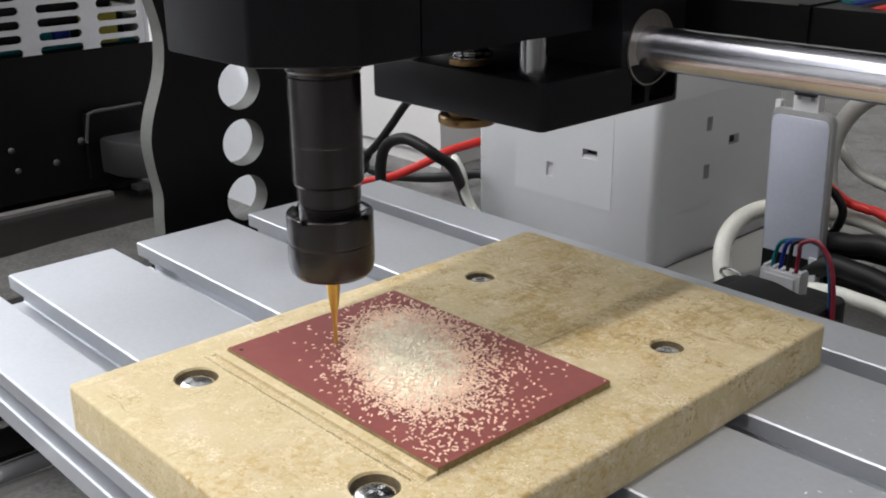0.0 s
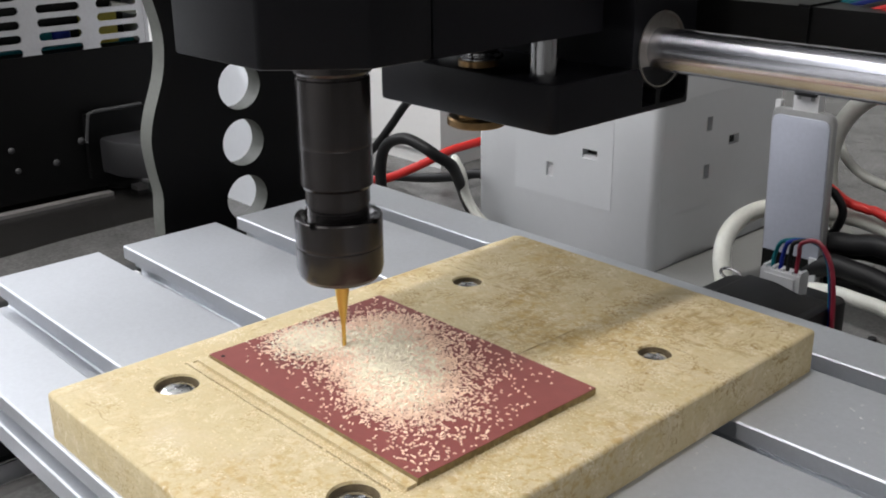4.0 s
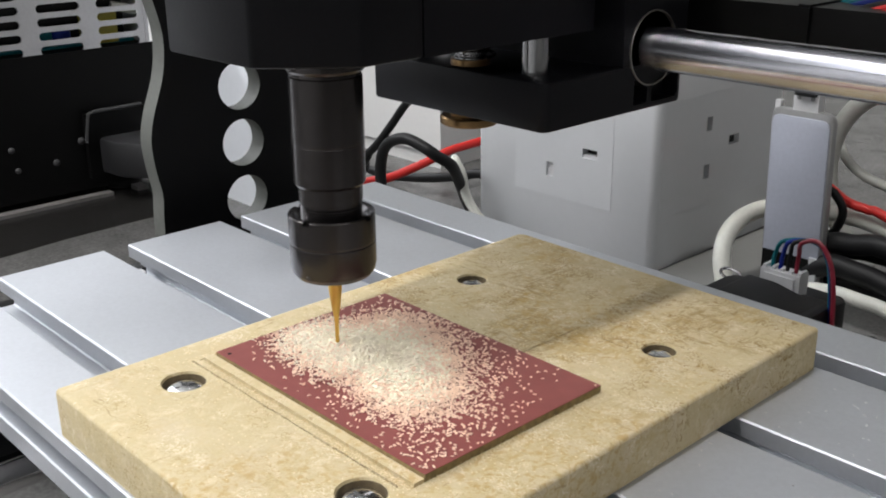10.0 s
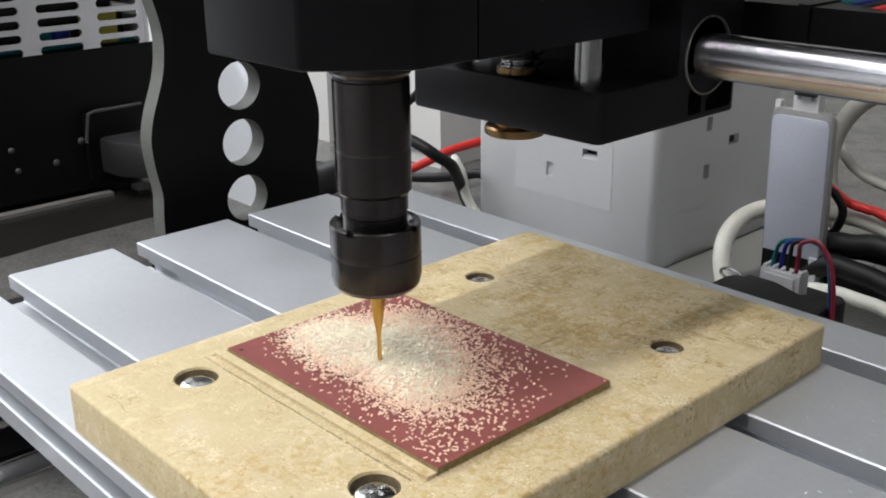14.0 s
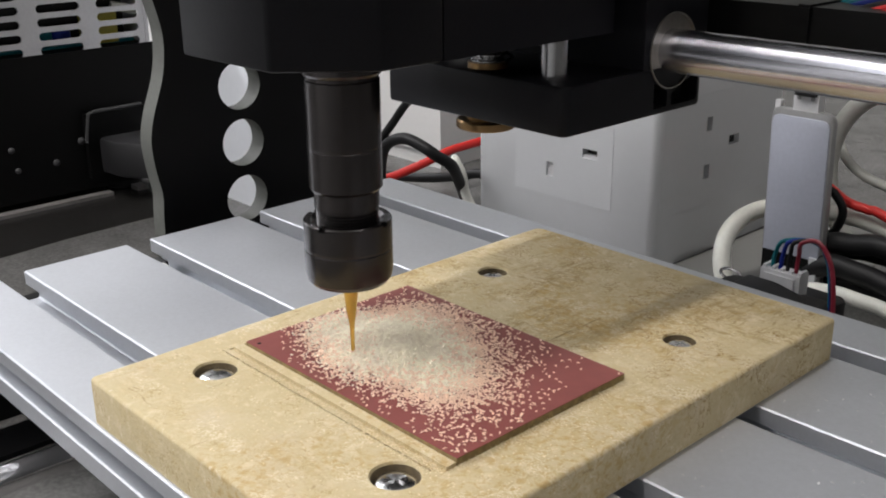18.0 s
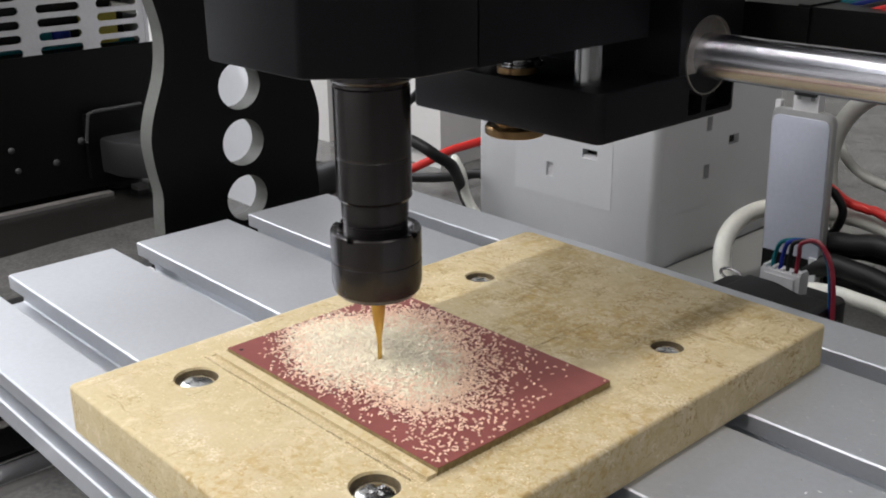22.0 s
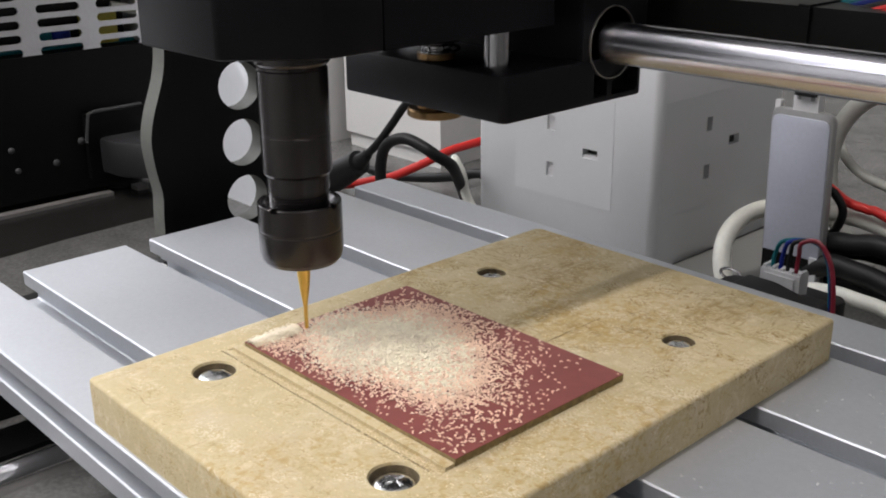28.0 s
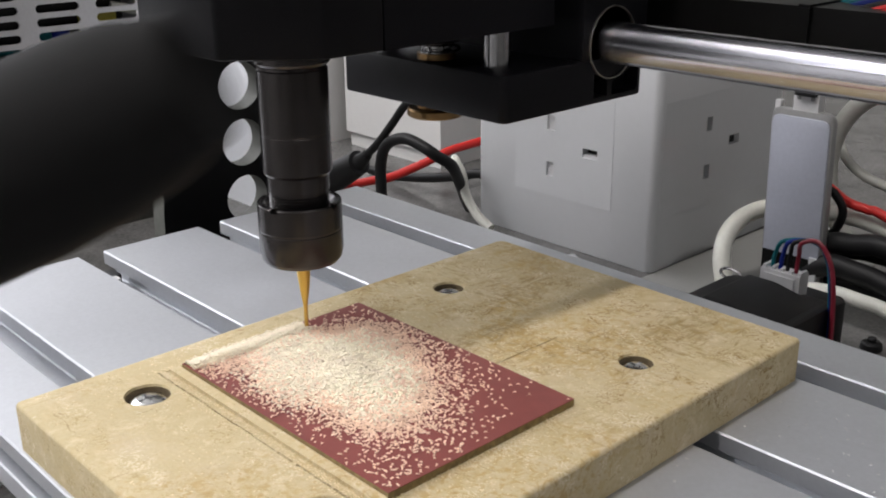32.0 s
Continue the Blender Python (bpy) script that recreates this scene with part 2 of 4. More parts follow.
def lathe(profile, at=(0, 0, 0), axis="z", seg=40, bm=None):
    """A turned solid: (radius, height) pairs from one end to the other."""
    bm = bm or bmesh.new()
    rings = []
    for r, h in profile:
        ring = []
        for i in range(seg):
            a = 2 * math.pi * i / seg
            u, w = r * math.cos(a), r * math.sin(a)
            p = {"z": (u, w, h), "x": (h, u, w), "y": (u, h, w)}[axis]
            ring.append(bm.verts.new(Vector(p) + Vector(at)))
        rings.append(ring)
    for a, b in zip(rings, rings[1:]):
        for i in range(seg):
            bm.faces.new((a[i], a[(i + 1) % seg], b[(i + 1) % seg], b[i]))
    if profile[0][0] > 1e-3:
        bm.faces.new(rings[0][::-1])
    if profile[-1][0] > 1e-3:
        bm.faces.new(rings[-1])
    return bm


def prism(outline, lo, hi, axis="z", bm=None, bev=0.0, seg=2):
    """An outline drawn out from lo to hi along an axis: xy along z, yz along x, xz along y."""
    out = bm or bmesh.new()
    one = bmesh.new()
    put = {"z": lambda u, v, h: (u, v, h), "x": lambda u, v, h: (h, u, v), "y": lambda u, v, h: (u, h, v)}[axis]
    a = [one.verts.new(put(u, v, lo)) for u, v in outline]
    b = [one.verts.new(put(u, v, hi)) for u, v in outline]
    k = len(outline)
    one.faces.new(a[::-1])
    one.faces.new(b)
    for i in range(k):
        one.faces.new((a[i], a[(i + 1) % k], b[(i + 1) % k], b[i]))
    bmesh.ops.recalc_face_normals(one, faces=one.faces)
    if bev:
        es = [e for e in one.edges if e.calc_face_angle(0) > 0.5]
        bmesh.ops.bevel(one, geom=es, offset=bev, segments=seg, affect="EDGES", profile=0.5)
    return merge(out, one)


def spline(pts, per=8):
    out = []
    p = [Vector(q) for q in pts]
    p = [2 * p[0] - p[1]] + p + [2 * p[-1] - p[-2]]
    for i in range(1, len(p) - 2):
        a, b, c, d = p[i - 1:i + 3]
        for j in range(per):
            t = j / per
            out.append(0.5 * (2 * b + (c - a) * t + (2 * a - 5 * b + 4 * c - d) * t * t + (3 * b - a - 3 * c + d) * t ** 3))
    return out + [p[-2]]


def tube(pts, r, seg=12, per=8, bm=None):
    """A round cable through points; r is its radius, or the radii at its two ends."""
    ra, rb = r if isinstance(r, tuple) else (r, r)
    bm = bm or bmesh.new()
    line = spline(pts, per) if len(pts) > 2 else [Vector(q) for q in pts]
    rings, side = [], None
    for i, p in enumerate(line):
        d = (line[min(i + 1, len(line) - 1)] - line[max(i - 1, 0)]).normalized()
        if side is None:
            side = d.orthogonal().normalized()
        side = (side - d * side.dot(d)).normalized()
        up = d.cross(side)
        w = ra + (rb - ra) * i / (len(line) - 1)
        rings.append([bm.verts.new(p + w * (math.cos(2 * math.pi * k / seg) * side + math.sin(2 * math.pi * k / seg) * up)) for k in range(seg)])
    for a, b in zip(rings, rings[1:]):
        for k in range(seg):
            bm.faces.new((a[k], a[(k + 1) % seg], b[(k + 1) % seg], b[k]))
    bm.faces.new(rings[0][::-1])
    bm.faces.new(rings[-1])
    return bm


def cut(bm, *cutters):
    """The solid bm less the cutters."""
    def temp(b):
        bmesh.ops.recalc_face_normals(b, faces=b.faces)
        me = bpy.data.meshes.new("tmp")
        b.to_mesh(me)
        b.free()
        return new("tmp", me)
    body, tools = temp(bm), [temp(c) for c in cutters]
    for t in tools:
        m = body.modifiers.new("cut", "BOOLEAN")
        m.operation, m.solver, m.object = "DIFFERENCE", "EXACT", t
    bpy.context.view_layer.update()
    me = bpy.data.meshes.new_from_object(body.evaluated_get(bpy.context.evaluated_depsgraph_get()))
    out = bmesh.new()
    out.from_mesh(me)
    for o in (body, *tools):
        old = o.data
        bpy.data.objects.remove(o)
        bpy.data.meshes.remove(old)
    bpy.data.meshes.remove(me)
    return out


# ---- the room ----
structure("worktop", bx(-1000, 700, -500, 600, -79, -51, 1), M_TABLE, "dark grey speckled worktop under the machine", "worktop")
# unseen floor and west wall are kept dark for the rod's reflection
structure("floor", bx(-2400, 3200, -3200, 600, -830, -800), M_FLOOR, "plain grey floor", "floor")
structure("wall_north", bx(-2400, 3200, 601, 660, -800, 1700), M_BACKWALL, "plain painted wall", "wall")
# the opening only lets the added west lamp through
structure("wall_west", cut(bx(-2460, -2400, -3260, 660, -800, 1700), bx(-2500, -2300, -960, 560, 190, 1510)), M_WALL, "plain painted wall", "wall")
# unseen; dark so that little light bounces onto the tower's side
structure("wall_east", bx(3200, 3260, -3260, 660, -800, 1700), M_BACKWALL, "plain painted wall", "wall")
# unseen; works as a pale reflector towards the board's front
structure("wall_south", bx(-2400, 3200, -3260, -3200, -800, 1700), M_BOUNCEWALL, "plain painted wall", "wall")
structure("ceiling", bx(-2460, 3260, -3260, 660, 1700, 1750), M_CARTON, "plain white ceiling", "ceiling")

# ---- machine: bed ----
SLOTS = (-49.0, -6.9, 36.0, 79.3)


def bed_outline():
    o = [(-72, 0), (-72, -4.6), (-65, -4.6), (-65, -9.2), (-72, -9.2), (-72, -15), (101, -15), (101, -9.2), (94, -9.2), (94, -4.6), (101, -4.6), (101, 0)]
    for c in reversed(SLOTS):
        o += [(c + 4, 0), (c + 4, -4.6), (c + 7.5, -4.6), (c + 7.5, -9.6), (c - 7.5, -9.6), (c - 7.5, -4.6), (c - 4, -4.6), (c - 4, 0)]
    return o


bed = thing("machine_bed", (0, 14.5, -15), "silver anodised aluminium T-slot bed of a small milling machine", "machine bed")
plate_bm = prism(bed_outline(), -151.5, 148.5, "x", bev=0.4, seg=1)
bmesh.ops.recalc_face_normals(plate_bm, faces=plate_bm.faces)
plate_bm.normal_update()
for fc in plate_bm.faces:
    fc.material_index = 1 if max(abs(c) for c in fc.normal) < 0.9 and fc.calc_center_median().z > -0.6 else 0
part("slotted_plate", plate_bm, (M_ALU, M_EDGEALU), bed, smooth=False)
for sx in (-60, 60):
    part("bearing_block", bx(sx - 15, sx + 15, -20, 50, -27, -15.2, 1), M_ALU, bed)

nut = thing("slot_nut", (-139, -5.4, -9.6), "small black slot nut with a white plastic tip", "nut")
part("nut_body", bx(-146.5, -140.2, -10.2, -2.8, -9.5, -5.0, 0.5), M_RUBBER, nut, "black nut body")
part("nut_neck", bx(-140.1, -136.8, -8.4, -4.6, -9.4, -4.9, 0.8), M_NYLON, nut)

# ---- spoil board, screws, blank ----
board = thing("spoil_board", (0, 0, 0), "stained pale brown fibre board screwed to the aluminium bed", "board")
HOLES = ((-32.5, -49.3, 1.0), (-31.8, 36.8, 0.84), (28.9, 36.8, 0.82), (27.2, -48.4, 1.0))


def round_rect(x0, x1, y0, y1, radii, seg=6):
    """A rectangle's outline with its own radius at each corner, from the low corner round."""
    out = []
    for (cx, cy), (sx, sy), r, a0 in zip(((x0, y0), (x1, y0), (x1, y1), (x0, y1)), ((1, 1), (-1, 1), (-1, -1), (1, -1)), radii, (180, 270, 0, 90)):
        for k in range(seg + 1):
            a = radians(a0 + 90 * k / seg)
            out.append((cx + sx * r + r * math.cos(a), cy + sy * r + r * math.sin(a)))
    return out


solid = prism(round_rect(-48.8, 48, -71.2, 74.2, (1.4, 1.2, 1.0, 2.5)), 0.05, 10.8)
es = [e for e in solid.edges if e.calc_face_angle(0) > 0.9 and e.verts[0].co.z > 5 and e.verts[1].co.z > 5]
bmesh.ops.bevel(solid, geom=es, offset=0.9, segments=3, affect="EDGES", profile=0.5)
# old cutting lines scored into the board: (x0, x1, y0, y1)
SCORES = ((-44, 43.4, 41.2, 41.5), (-22, 23, 32.0, 32.3), (8.0, 8.4, 13, 41.2))
rng = random.Random(31)
scores = []
for x0, x1, y0, y1 in SCORES:
    flat_run = x1 - x0 > y1 - y0
    a, end = (x0, x1) if flat_run else (y0, y1)
    while a < end:
        b = min(end, a + rng.uniform(2, 9))
        o, w = rng.uniform(-0.12, 0.12), rng.uniform(0.16, 0.36)
        d = 10.8 - rng.uniform(0.15, 0.55)
        scores.append(bx(a, b, y0 + o, y0 + o + w, d, 12) if flat_run else bx(x0 + o, x0 + o + w, a, b, d, 12))
        a = b + rng.choice((0.05, 0.6, 2.5, 5.5))
pocket = bx(-39.6, 32.66, -41.6, 11.26, 10.5, 12)
groove, a = [], -40
while a < 30.5:
    b = min(30.5, a + rng.uniform(3, 10))
    o, w = rng.uniform(-0.1, 0.1), rng.uniform(0.3, 0.7)
    groove.append(bx(a, b, -43.1 + o, -43.1 + o + w, 10.8 - rng.uniform(0.35, 1.1), 12))
    a = b + rng.choice((0.03, 0.03, 0.3, 1.2))
part("board_body", cut(solid, *[lathe([(4.7 * k, 4.5), (4.7 * k, 10.4), (5.0 * k, 10.9), (5.0 * k, 20)], (x, y, 0)) for x, y, k in HOLES], *scores, pocket, *groove), M_MDF, board)
part("fibre_strip", bx(-38.6, 32.5, -40.7, -38.32, 10.45, 11.55, 0.25, 2), M_MDF, board, "raised pale fibre strip beside the blank")
screws = []
for x, y, k in HOLES:
    s = thing("machine_screw", (x, y, 4.6), "shiny zinc plated cross-recess screw sunk in the board", "screw", "screws of the spoil board")
    cross = bx(x - 2.3 * k, x + 2.3 * k, y - 0.4, y + 0.4, 8.9, 12)
    head = lathe([(4.45 * k, 5.45), (4.45 * k, 8.4), (4.25 * k, 9.1), (3.6 * k, 9.6), (2.2 * k, 9.9), (0.0005, 10.0)], (x, y, 0), seg=36)
    part("screw_head", cut(head, cross, bx(x - 0.4, x + 0.4, y - 2.3 * k, y + 2.3 * k, 8.9, 12)), M_SCREW, s)
    part("washer", lathe([(4.5 * k, 4.55), (4.5 * k, 5.4), (4.3 * k, 5.4)], (x, y, 0), seg=32), M_SCREW, s)
    screws.append(s)
    # dark brown sleeve: the shade inside the hole, put into its colour
    part("hole_wall", lathe([(4.66 * k, 4.6), (4.66 * k, 10.25), (4.56 * k, 10.2), (4.56 * k, 4.6)], (x, y, 0), seg=40), M_HOLESHADE, board, "hole wall coloured dark for the shade inside")

pcb = thing("circuit_board_blank", (-2.4, -13.5, 10.52), "dull red phenolic circuit board blank being milled", "circuit board")
part("board_core", bx(-37.4, 32.6, -38.2, 11.2, 10.53, 12.25, 0.1), M_PCBEDGE, pcb)
part("board_face", bx(-37.4, 32.6, -38.2, 11.2, 12.26, 12.43, 0.06), M_PCB, pcb)
# no hole is cut: a flat dark disc paints its shade
part("drill_hole_shade", lathe([(0.5, 12.431), (0.5, 12.445), (0.3, 12.447)], (-34.4, -36.6, 0), seg=16), M_DARK, pcb, "small dark disc painted as the shade of a drilled hole")


# ---- chips ----
def chip(verts, faces, x, y, z, rng, big=1.0, rise=1.0):
    """One curled flake as a small bent plate."""
    l, w, h = rng.uniform(0.28, 0.58) * big, rng.uniform(0.21, 0.34) * big, rng.uniform(0.12, 0.24) * big * rise
    a, tilt, curl = rng.uniform(0, math.pi), rng.uniform(-0.4, 0.4) * rise, rng.uniform(-0.25, 0.25) * big
    ca, sa = math.cos(a), math.sin(a)
    k = len(verts)
    for u, bend, side, thin in ((-l, 0, 0, rng.uniform(0.45, 1)), (0, rng.uniform(0, 0.25) * big * rise, curl, 1), (l, 0, 0, rng.uniform(0.45, 1))):
        for v, q in ((-w * thin + side, 0), (w * thin + side, 0), (w * thin + side, h), (-w * thin + side, h)):
            verts.append((x + u * ca - v * sa, y + u * sa + v * ca, z + q + bend + max(0, u * tilt + l * abs(tilt))))
    for s in (k, k + 4):
        for i in range(4):
            faces.append((s + i, s + (i + 1) % 4, s + 4 + (i + 1) % 4, s + 4 + i))
    faces += [(k + 3, k + 2, k + 1, k), (k + 8, k + 9, k + 10, k + 11)]


def chip_mesh(name, spots, parent, base, material, seed, big=1.0, rise=1.0):
    rng = random.Random(seed)
    verts, faces = [], []
    for x, y, z in spots:
        chip(verts, faces, x - base[0], y - base[1], z - base[2], rng, big, rise)
    me = bpy.data.meshes.new(name)
    me.from_pydata([(a * MM, b * MM, c * MM) for a, b, c in verts], [], faces)
    me.materials.append(material)
    ob = new(name, me)
    ob.parent = parent
    return ob


TOP = 12.43


def dense(x, y):
    """How far inside the heap a place lies: 1 in the middle, 0 at its foot, negative outside."""
    u, v = x + 5.5, y + 12.2
    a = math.radians(30)
    u, v = u * math.cos(a) - v * math.sin(a), u * math.sin(a) + v * math.cos(a)
    d = math.hypot(u / 27, v / 13)
    return 1 - d + 0.10 * noise.noise(Vector((x * 0.25, y * 0.25, 3))) + 0.05 * noise.noise(Vector((x * 0.7, y * 0.7, 5)))


def heap_height(x, y):
    d = dense(x, y)
    return 0 if d <= 0.05 else 1.6 * min(1, (d - 0.05) * 1.6) + 0.25 * noise.noise(Vector((x * 0.9, y * 0.9, 7)))


def on_blank(x, y):
    return -37 < x < 32.2 and -37.8 < y < 10.8


def heap_mound(inside, height, lo, hi, step=0.55):
    """A low grainy mound as a sheet of quads over the places inside."""
    bm = bmesh.new()
    grid = {}
    nx, ny = int((hi[0] - lo[0]) / step), int((hi[1] - lo[1]) / step)
    for i in range(nx + 1):
        for j in range(ny + 1):
            x, y = lo[0] + i * step, lo[1] + j * step
            if inside(x, y):
                grid[i, j] = bm.verts.new((x, y, TOP - 0.05 + max(0, height(x, y)) + 0.22 * noise.noise(Vector((x * 2.1, y * 2.1, 1)))))
    for i, j in grid:
        q = [grid.get(k) for k in ((i, j), (i + 1, j), (i + 1, j + 1), (i, j + 1))]
        if all(q):
            bm.faces.new(q)
    return bm


heap = thing("chip_heap", (-4.5, -13.5, TOP), "heap of cream coloured milling chips on the red blank", "milling chips", kind="stuff")
HB = BASE[heap]
part("chip_mound", heap_mound(lambda x, y: on_blank(x, y) and dense(x, y) > 0.2, heap_height, (-34, -36), (24, 10)), M_MOUND, heap)
rng = random.Random(5)
spots, core = [], []
while len(spots) < 4100:
    x, y = rng.uniform(-37, 32), rng.uniform(-37.6, 10.6)
    d = dense(x, y)
    p = 1.0 if d > 0.16 else 0.95 * math.exp((d - 0.16) * (2.6 if x + y > -14 else 4.9))
    if x < -27:
        p *= 0.6
    if x - y > 42:
        p *= 0.6
    if rng.random() < p:
        inner = d > 0.16 and rng.random() < 0.38 + 1.0 * (d - 0.16)
        z = TOP + max(0, heap_height(x, y)) * rng.uniform(0.9, 1.05)
        if inner:
            core.append((x, y, z - 0.12))
            core.append((x + rng.uniform(-1, 1), y + rng.uniform(-1, 1), z - 0.12))
        else:
            spots.append((x, y, z))
chip_mesh("chips", spots, heap, HB, M_CHIP, 8, 0.76)
chip_mesh("fine_chips", core, heap, HB, M_DUST, 18, 0.74)
powder = []
while len(powder) < 2600:
    x, y = rng.uniform(-37, 32), rng.uniform(-37.6, 10.6)
    d = dense(x, y)
    if rng.random() < math.exp(-((d - 0.12) / 0.13) ** 2):
        powder.append((x, y, TOP + max(0, heap_height(x, y))))
chip_mesh("chip_powder", powder, heap, HB, M_CHIP, 28, 0.46)

# ---- machine: side plate, rods, frame ----
plate = thing("side_plate", (-186, 59, -51), "black board side plate with wavy edges and three round holes", "machine side plate")


WAVE = ((-51, 23.5), (-9, 23.5), (2.6, 24.2), (11.5, 22.7), (20, 21.7), (26, 22.0), (33, 23.8), (40, 26.5), (46, 28.6), (53, 29.9), (62, 30), (75, 27), (90, 23), (110, 28), (140, 30))


WAVE_LINE = spline([(u, z, 0) for z, u in WAVE], 10)


def wave(z):
    """The edge's place at a height, on a smooth line through the knots."""
    for a, b in zip(WAVE_LINE, WAVE_LINE[1:]):
        if z <= b.y:
            return a.x + (b.x - a.x) * (z - a.y) / (b.y - a.y)
    return WAVE_LINE[-1].x


zs = [-51 + i * 191 / 76 for i in range(77)]
outline = [(wave(z), z) for z in zs] + [(117 - wave(z), z) for z in reversed(zs)]
holes = [lathe([(9.0, -210), (9.0, -160)], (0, 59.5, z), "x") for z in (38.7, 17.0, -5.0)]
flat = cut(prism(outline, -190, -182, "x"), *holes)
flat.normal_update()
for fc in flat.faces:
    fc.material_index = 0 if abs(fc.normal.x) > 0.7 else 1
part("plate_board", flat, (M_PLATE, M_EDGE), plate)

rods = thing("x_guide_rod", (0, 53.8, 69.8), "polished chrome steel guide rod", "guide rod")
part("rod_shaft", lathe([(4.6, -190), (5, -189.5), (5, 181.5), (4.6, 182)], (0, 53.8, 74.4), "x", 64), M_ROD, rods)
beam = thing("cross_beam", (0, 85, 60), "black cross beam behind the guide rod", "machine beam")
part("beam_body", bx(-182, 182, 74, 94, 74.5, 84.2, 0.8), M_MATT, beam)
part("cable_tie", bx(32.6, 35.4, 73.2, 94.8, 73.9, 84.7, 0.2), M_MATT, beam, "black nylon cable tie")
part("tie_head", bx(32.4, 35.6, 72.8, 74.6, 81.5, 84.0, 0.4), M_MATT, beam)
for nm, y, x0, m in (("teal_wire", 88, 33.3, M_TEAL), ("blue_wire", 85, 37.6, M_BLUE), ("teal_wire", 86.6, 35.5, M_TEAL), ("dark_wire", 83, 41.2, M_RUBBER), ("red_wire", 81, 44.7, M_RED), ("red_wire", 79, 48, M_RED)):
    w = thing(nm, (x0, y, 82), "thin insulated wire running along the beam", "wire", "wires on the beam")
    part("wire_sheath", tube([(-170, 98.5 + (y - 84) * 0.3, 76), (x0 - 60, 98.5 + (y - 84) * 0.3, 76), (x0 - 18, y + 8, 77.4), (x0, y, 83.0), (x0 + 9, y, 85.6), (x0 + 40, y - 3, 92), (170, y - 4, 96)], 0.8, 8, 6), m, w)

# out of view: a dark bar added for the rod's top to reflect
upper = thing("upper_cross_bar", (0, 84, 112), "unseen black bar added above the wires to darken the rod's reflection", "machine beam")
part("bar_body", bx(-182, 182, 70, 100, 112, 146, 0.8), M_MATT, upper)
part("end_bracket", bx(168, 181, 72, 100, 84.3, 111.9, 0.6), M_MATT, upper)
part("end_bracket", bx(-181.5, -168, 72, 100, 84.3, 111.9, 0.6), M_MATT, upper)

yrod = thing("y_guide_rod", (-93, 0, -36), "polished chrome steel rod under the bed", "guide rod")
part("rod_shaft", lathe([(3.6, -150), (4, -149.5), (4, 149.5), (3.6, 150)], (-93, 0, -32), "y", 40), M_STEEL, yrod)

# ---- machine: x carriage ----
car = thing("x_carriage", (-20.7, 42, 61), "black plastic carriage with bearings riding on the guide rod", "machine carriage")
foot = bx(-49.6, 8.3, 16.5, 67, 60, 71.0, 0.8, upright=2.2)
pockets = [prism([(47.5, 67.6), (47.5, 61.6), (52.6, 61.6), (52.6, 65.2)], 4, 12, "x"), prism([(54.4, 64.6), (54.4, 61.6), (63.6, 61.6), (64.6, 62.6), (64.6, 71.0), (62.6, 68)], 4, 12, "x")]
part("foot_plate", cut(foot, *pockets), M_BLACK, car)
part("bearing_housing", cut(bx(-49.6, 8.3, 43, 67, 70.95, 140, 0.8), lathe([(8.5, 5), (8.5, 12)], (0, 53.8, 74.4), "x", 48), lathe([(8.5, -60), (8.5, -46)], (0, 53.8, 74.4), "x", 48)), M_BLACK, car)
for xa in (8.3, -50.2):
    part("bearing_ring", lathe([(8.45, xa - 0.4), (8.45, xa + 0.4), (8.75, xa + 0.4), (8.75, xa - 0.4)], (0, 53.8, 74.4), "x", 56), M_RING, car)
part("linear_bearing", lathe([(5.1, -47), (8.4, -47), (8.4, 6.2), (5.1, 6.2)], (0, 53.8, 74.4), "x", 40), M_RUBBER, car)
for dx in (-40.1, -1.3):
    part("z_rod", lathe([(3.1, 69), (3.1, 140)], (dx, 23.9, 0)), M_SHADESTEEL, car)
part("lead_nut", lathe([(6.6, 57), (7.0, 57.4), (7.0, 58.8), (6.6, 59.2), (4.6, 59.2), (4.6, 62)], (-20.7, 22.5, 0)), M_BRASS, car)
screw_line = []
for i in range(60):
    z = 60 + i * 1.34
    screw_line += [(3.4, z), (4.0, z + 0.35), (4.0, z + 0.75), (3.4, z + 1.1)]
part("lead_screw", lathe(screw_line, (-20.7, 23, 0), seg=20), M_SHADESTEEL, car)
part("spring", tube([(-20.7 + 5.6 * math.cos(a * 0.7), 23 + 5.6 * math.sin(a * 0.7), 73 + a * 0.26) for a in range(0, 46)], 0.35, 6, 2), M_BLACKED, car)
part("spring_seat", lathe([(3.6, 71.0), (4.7, 71.0), (4.7, 72.4), (3.6, 72.6)], (-20.7, 23, 0)), M_BRASS, car)

# ---- machine: z slide with spindle ----
SX, SY = -20.7, -19.3
slide = thing("spindle_slide", (SX, SY, 12.4), "black plastic spindle holder with motor shaft, collet and cutter", "spindle")
part("motor_clamp", prism([(-40, -44), (-10.5, -43.5), (3, -28), (3, -12.8), (-45, -12.8), (-45, -28)], 79.4, 140, bev=0.8), M_BLACK, slide)
part("slide_block", bx(-45, 2.6, -12.4, 39, 79.4, 140, 0.8), M_BLACK, slide)
part("bearing_boss", lathe([(8.0, 82), (8.35, 78), (8.35, 75.6), (7.9, 75.0), (7.4, 74.8), (7.4, 73.4)], (SX, SY, 0), seg=56), M_BLACKED, slide, sharp=12)
part("shaft_sleeve", lathe([(7.2, 76), (7.5, 74.2), (7.75, 74.0), (7.75, 60.2), (7.7, 60.1), (7.7, 59.8), (7.75, 59.7), (7.75, 51.4), (7.3, 50.8)], (SX, SY, 0), seg=72), M_BLACKED, slide, sharp=12)
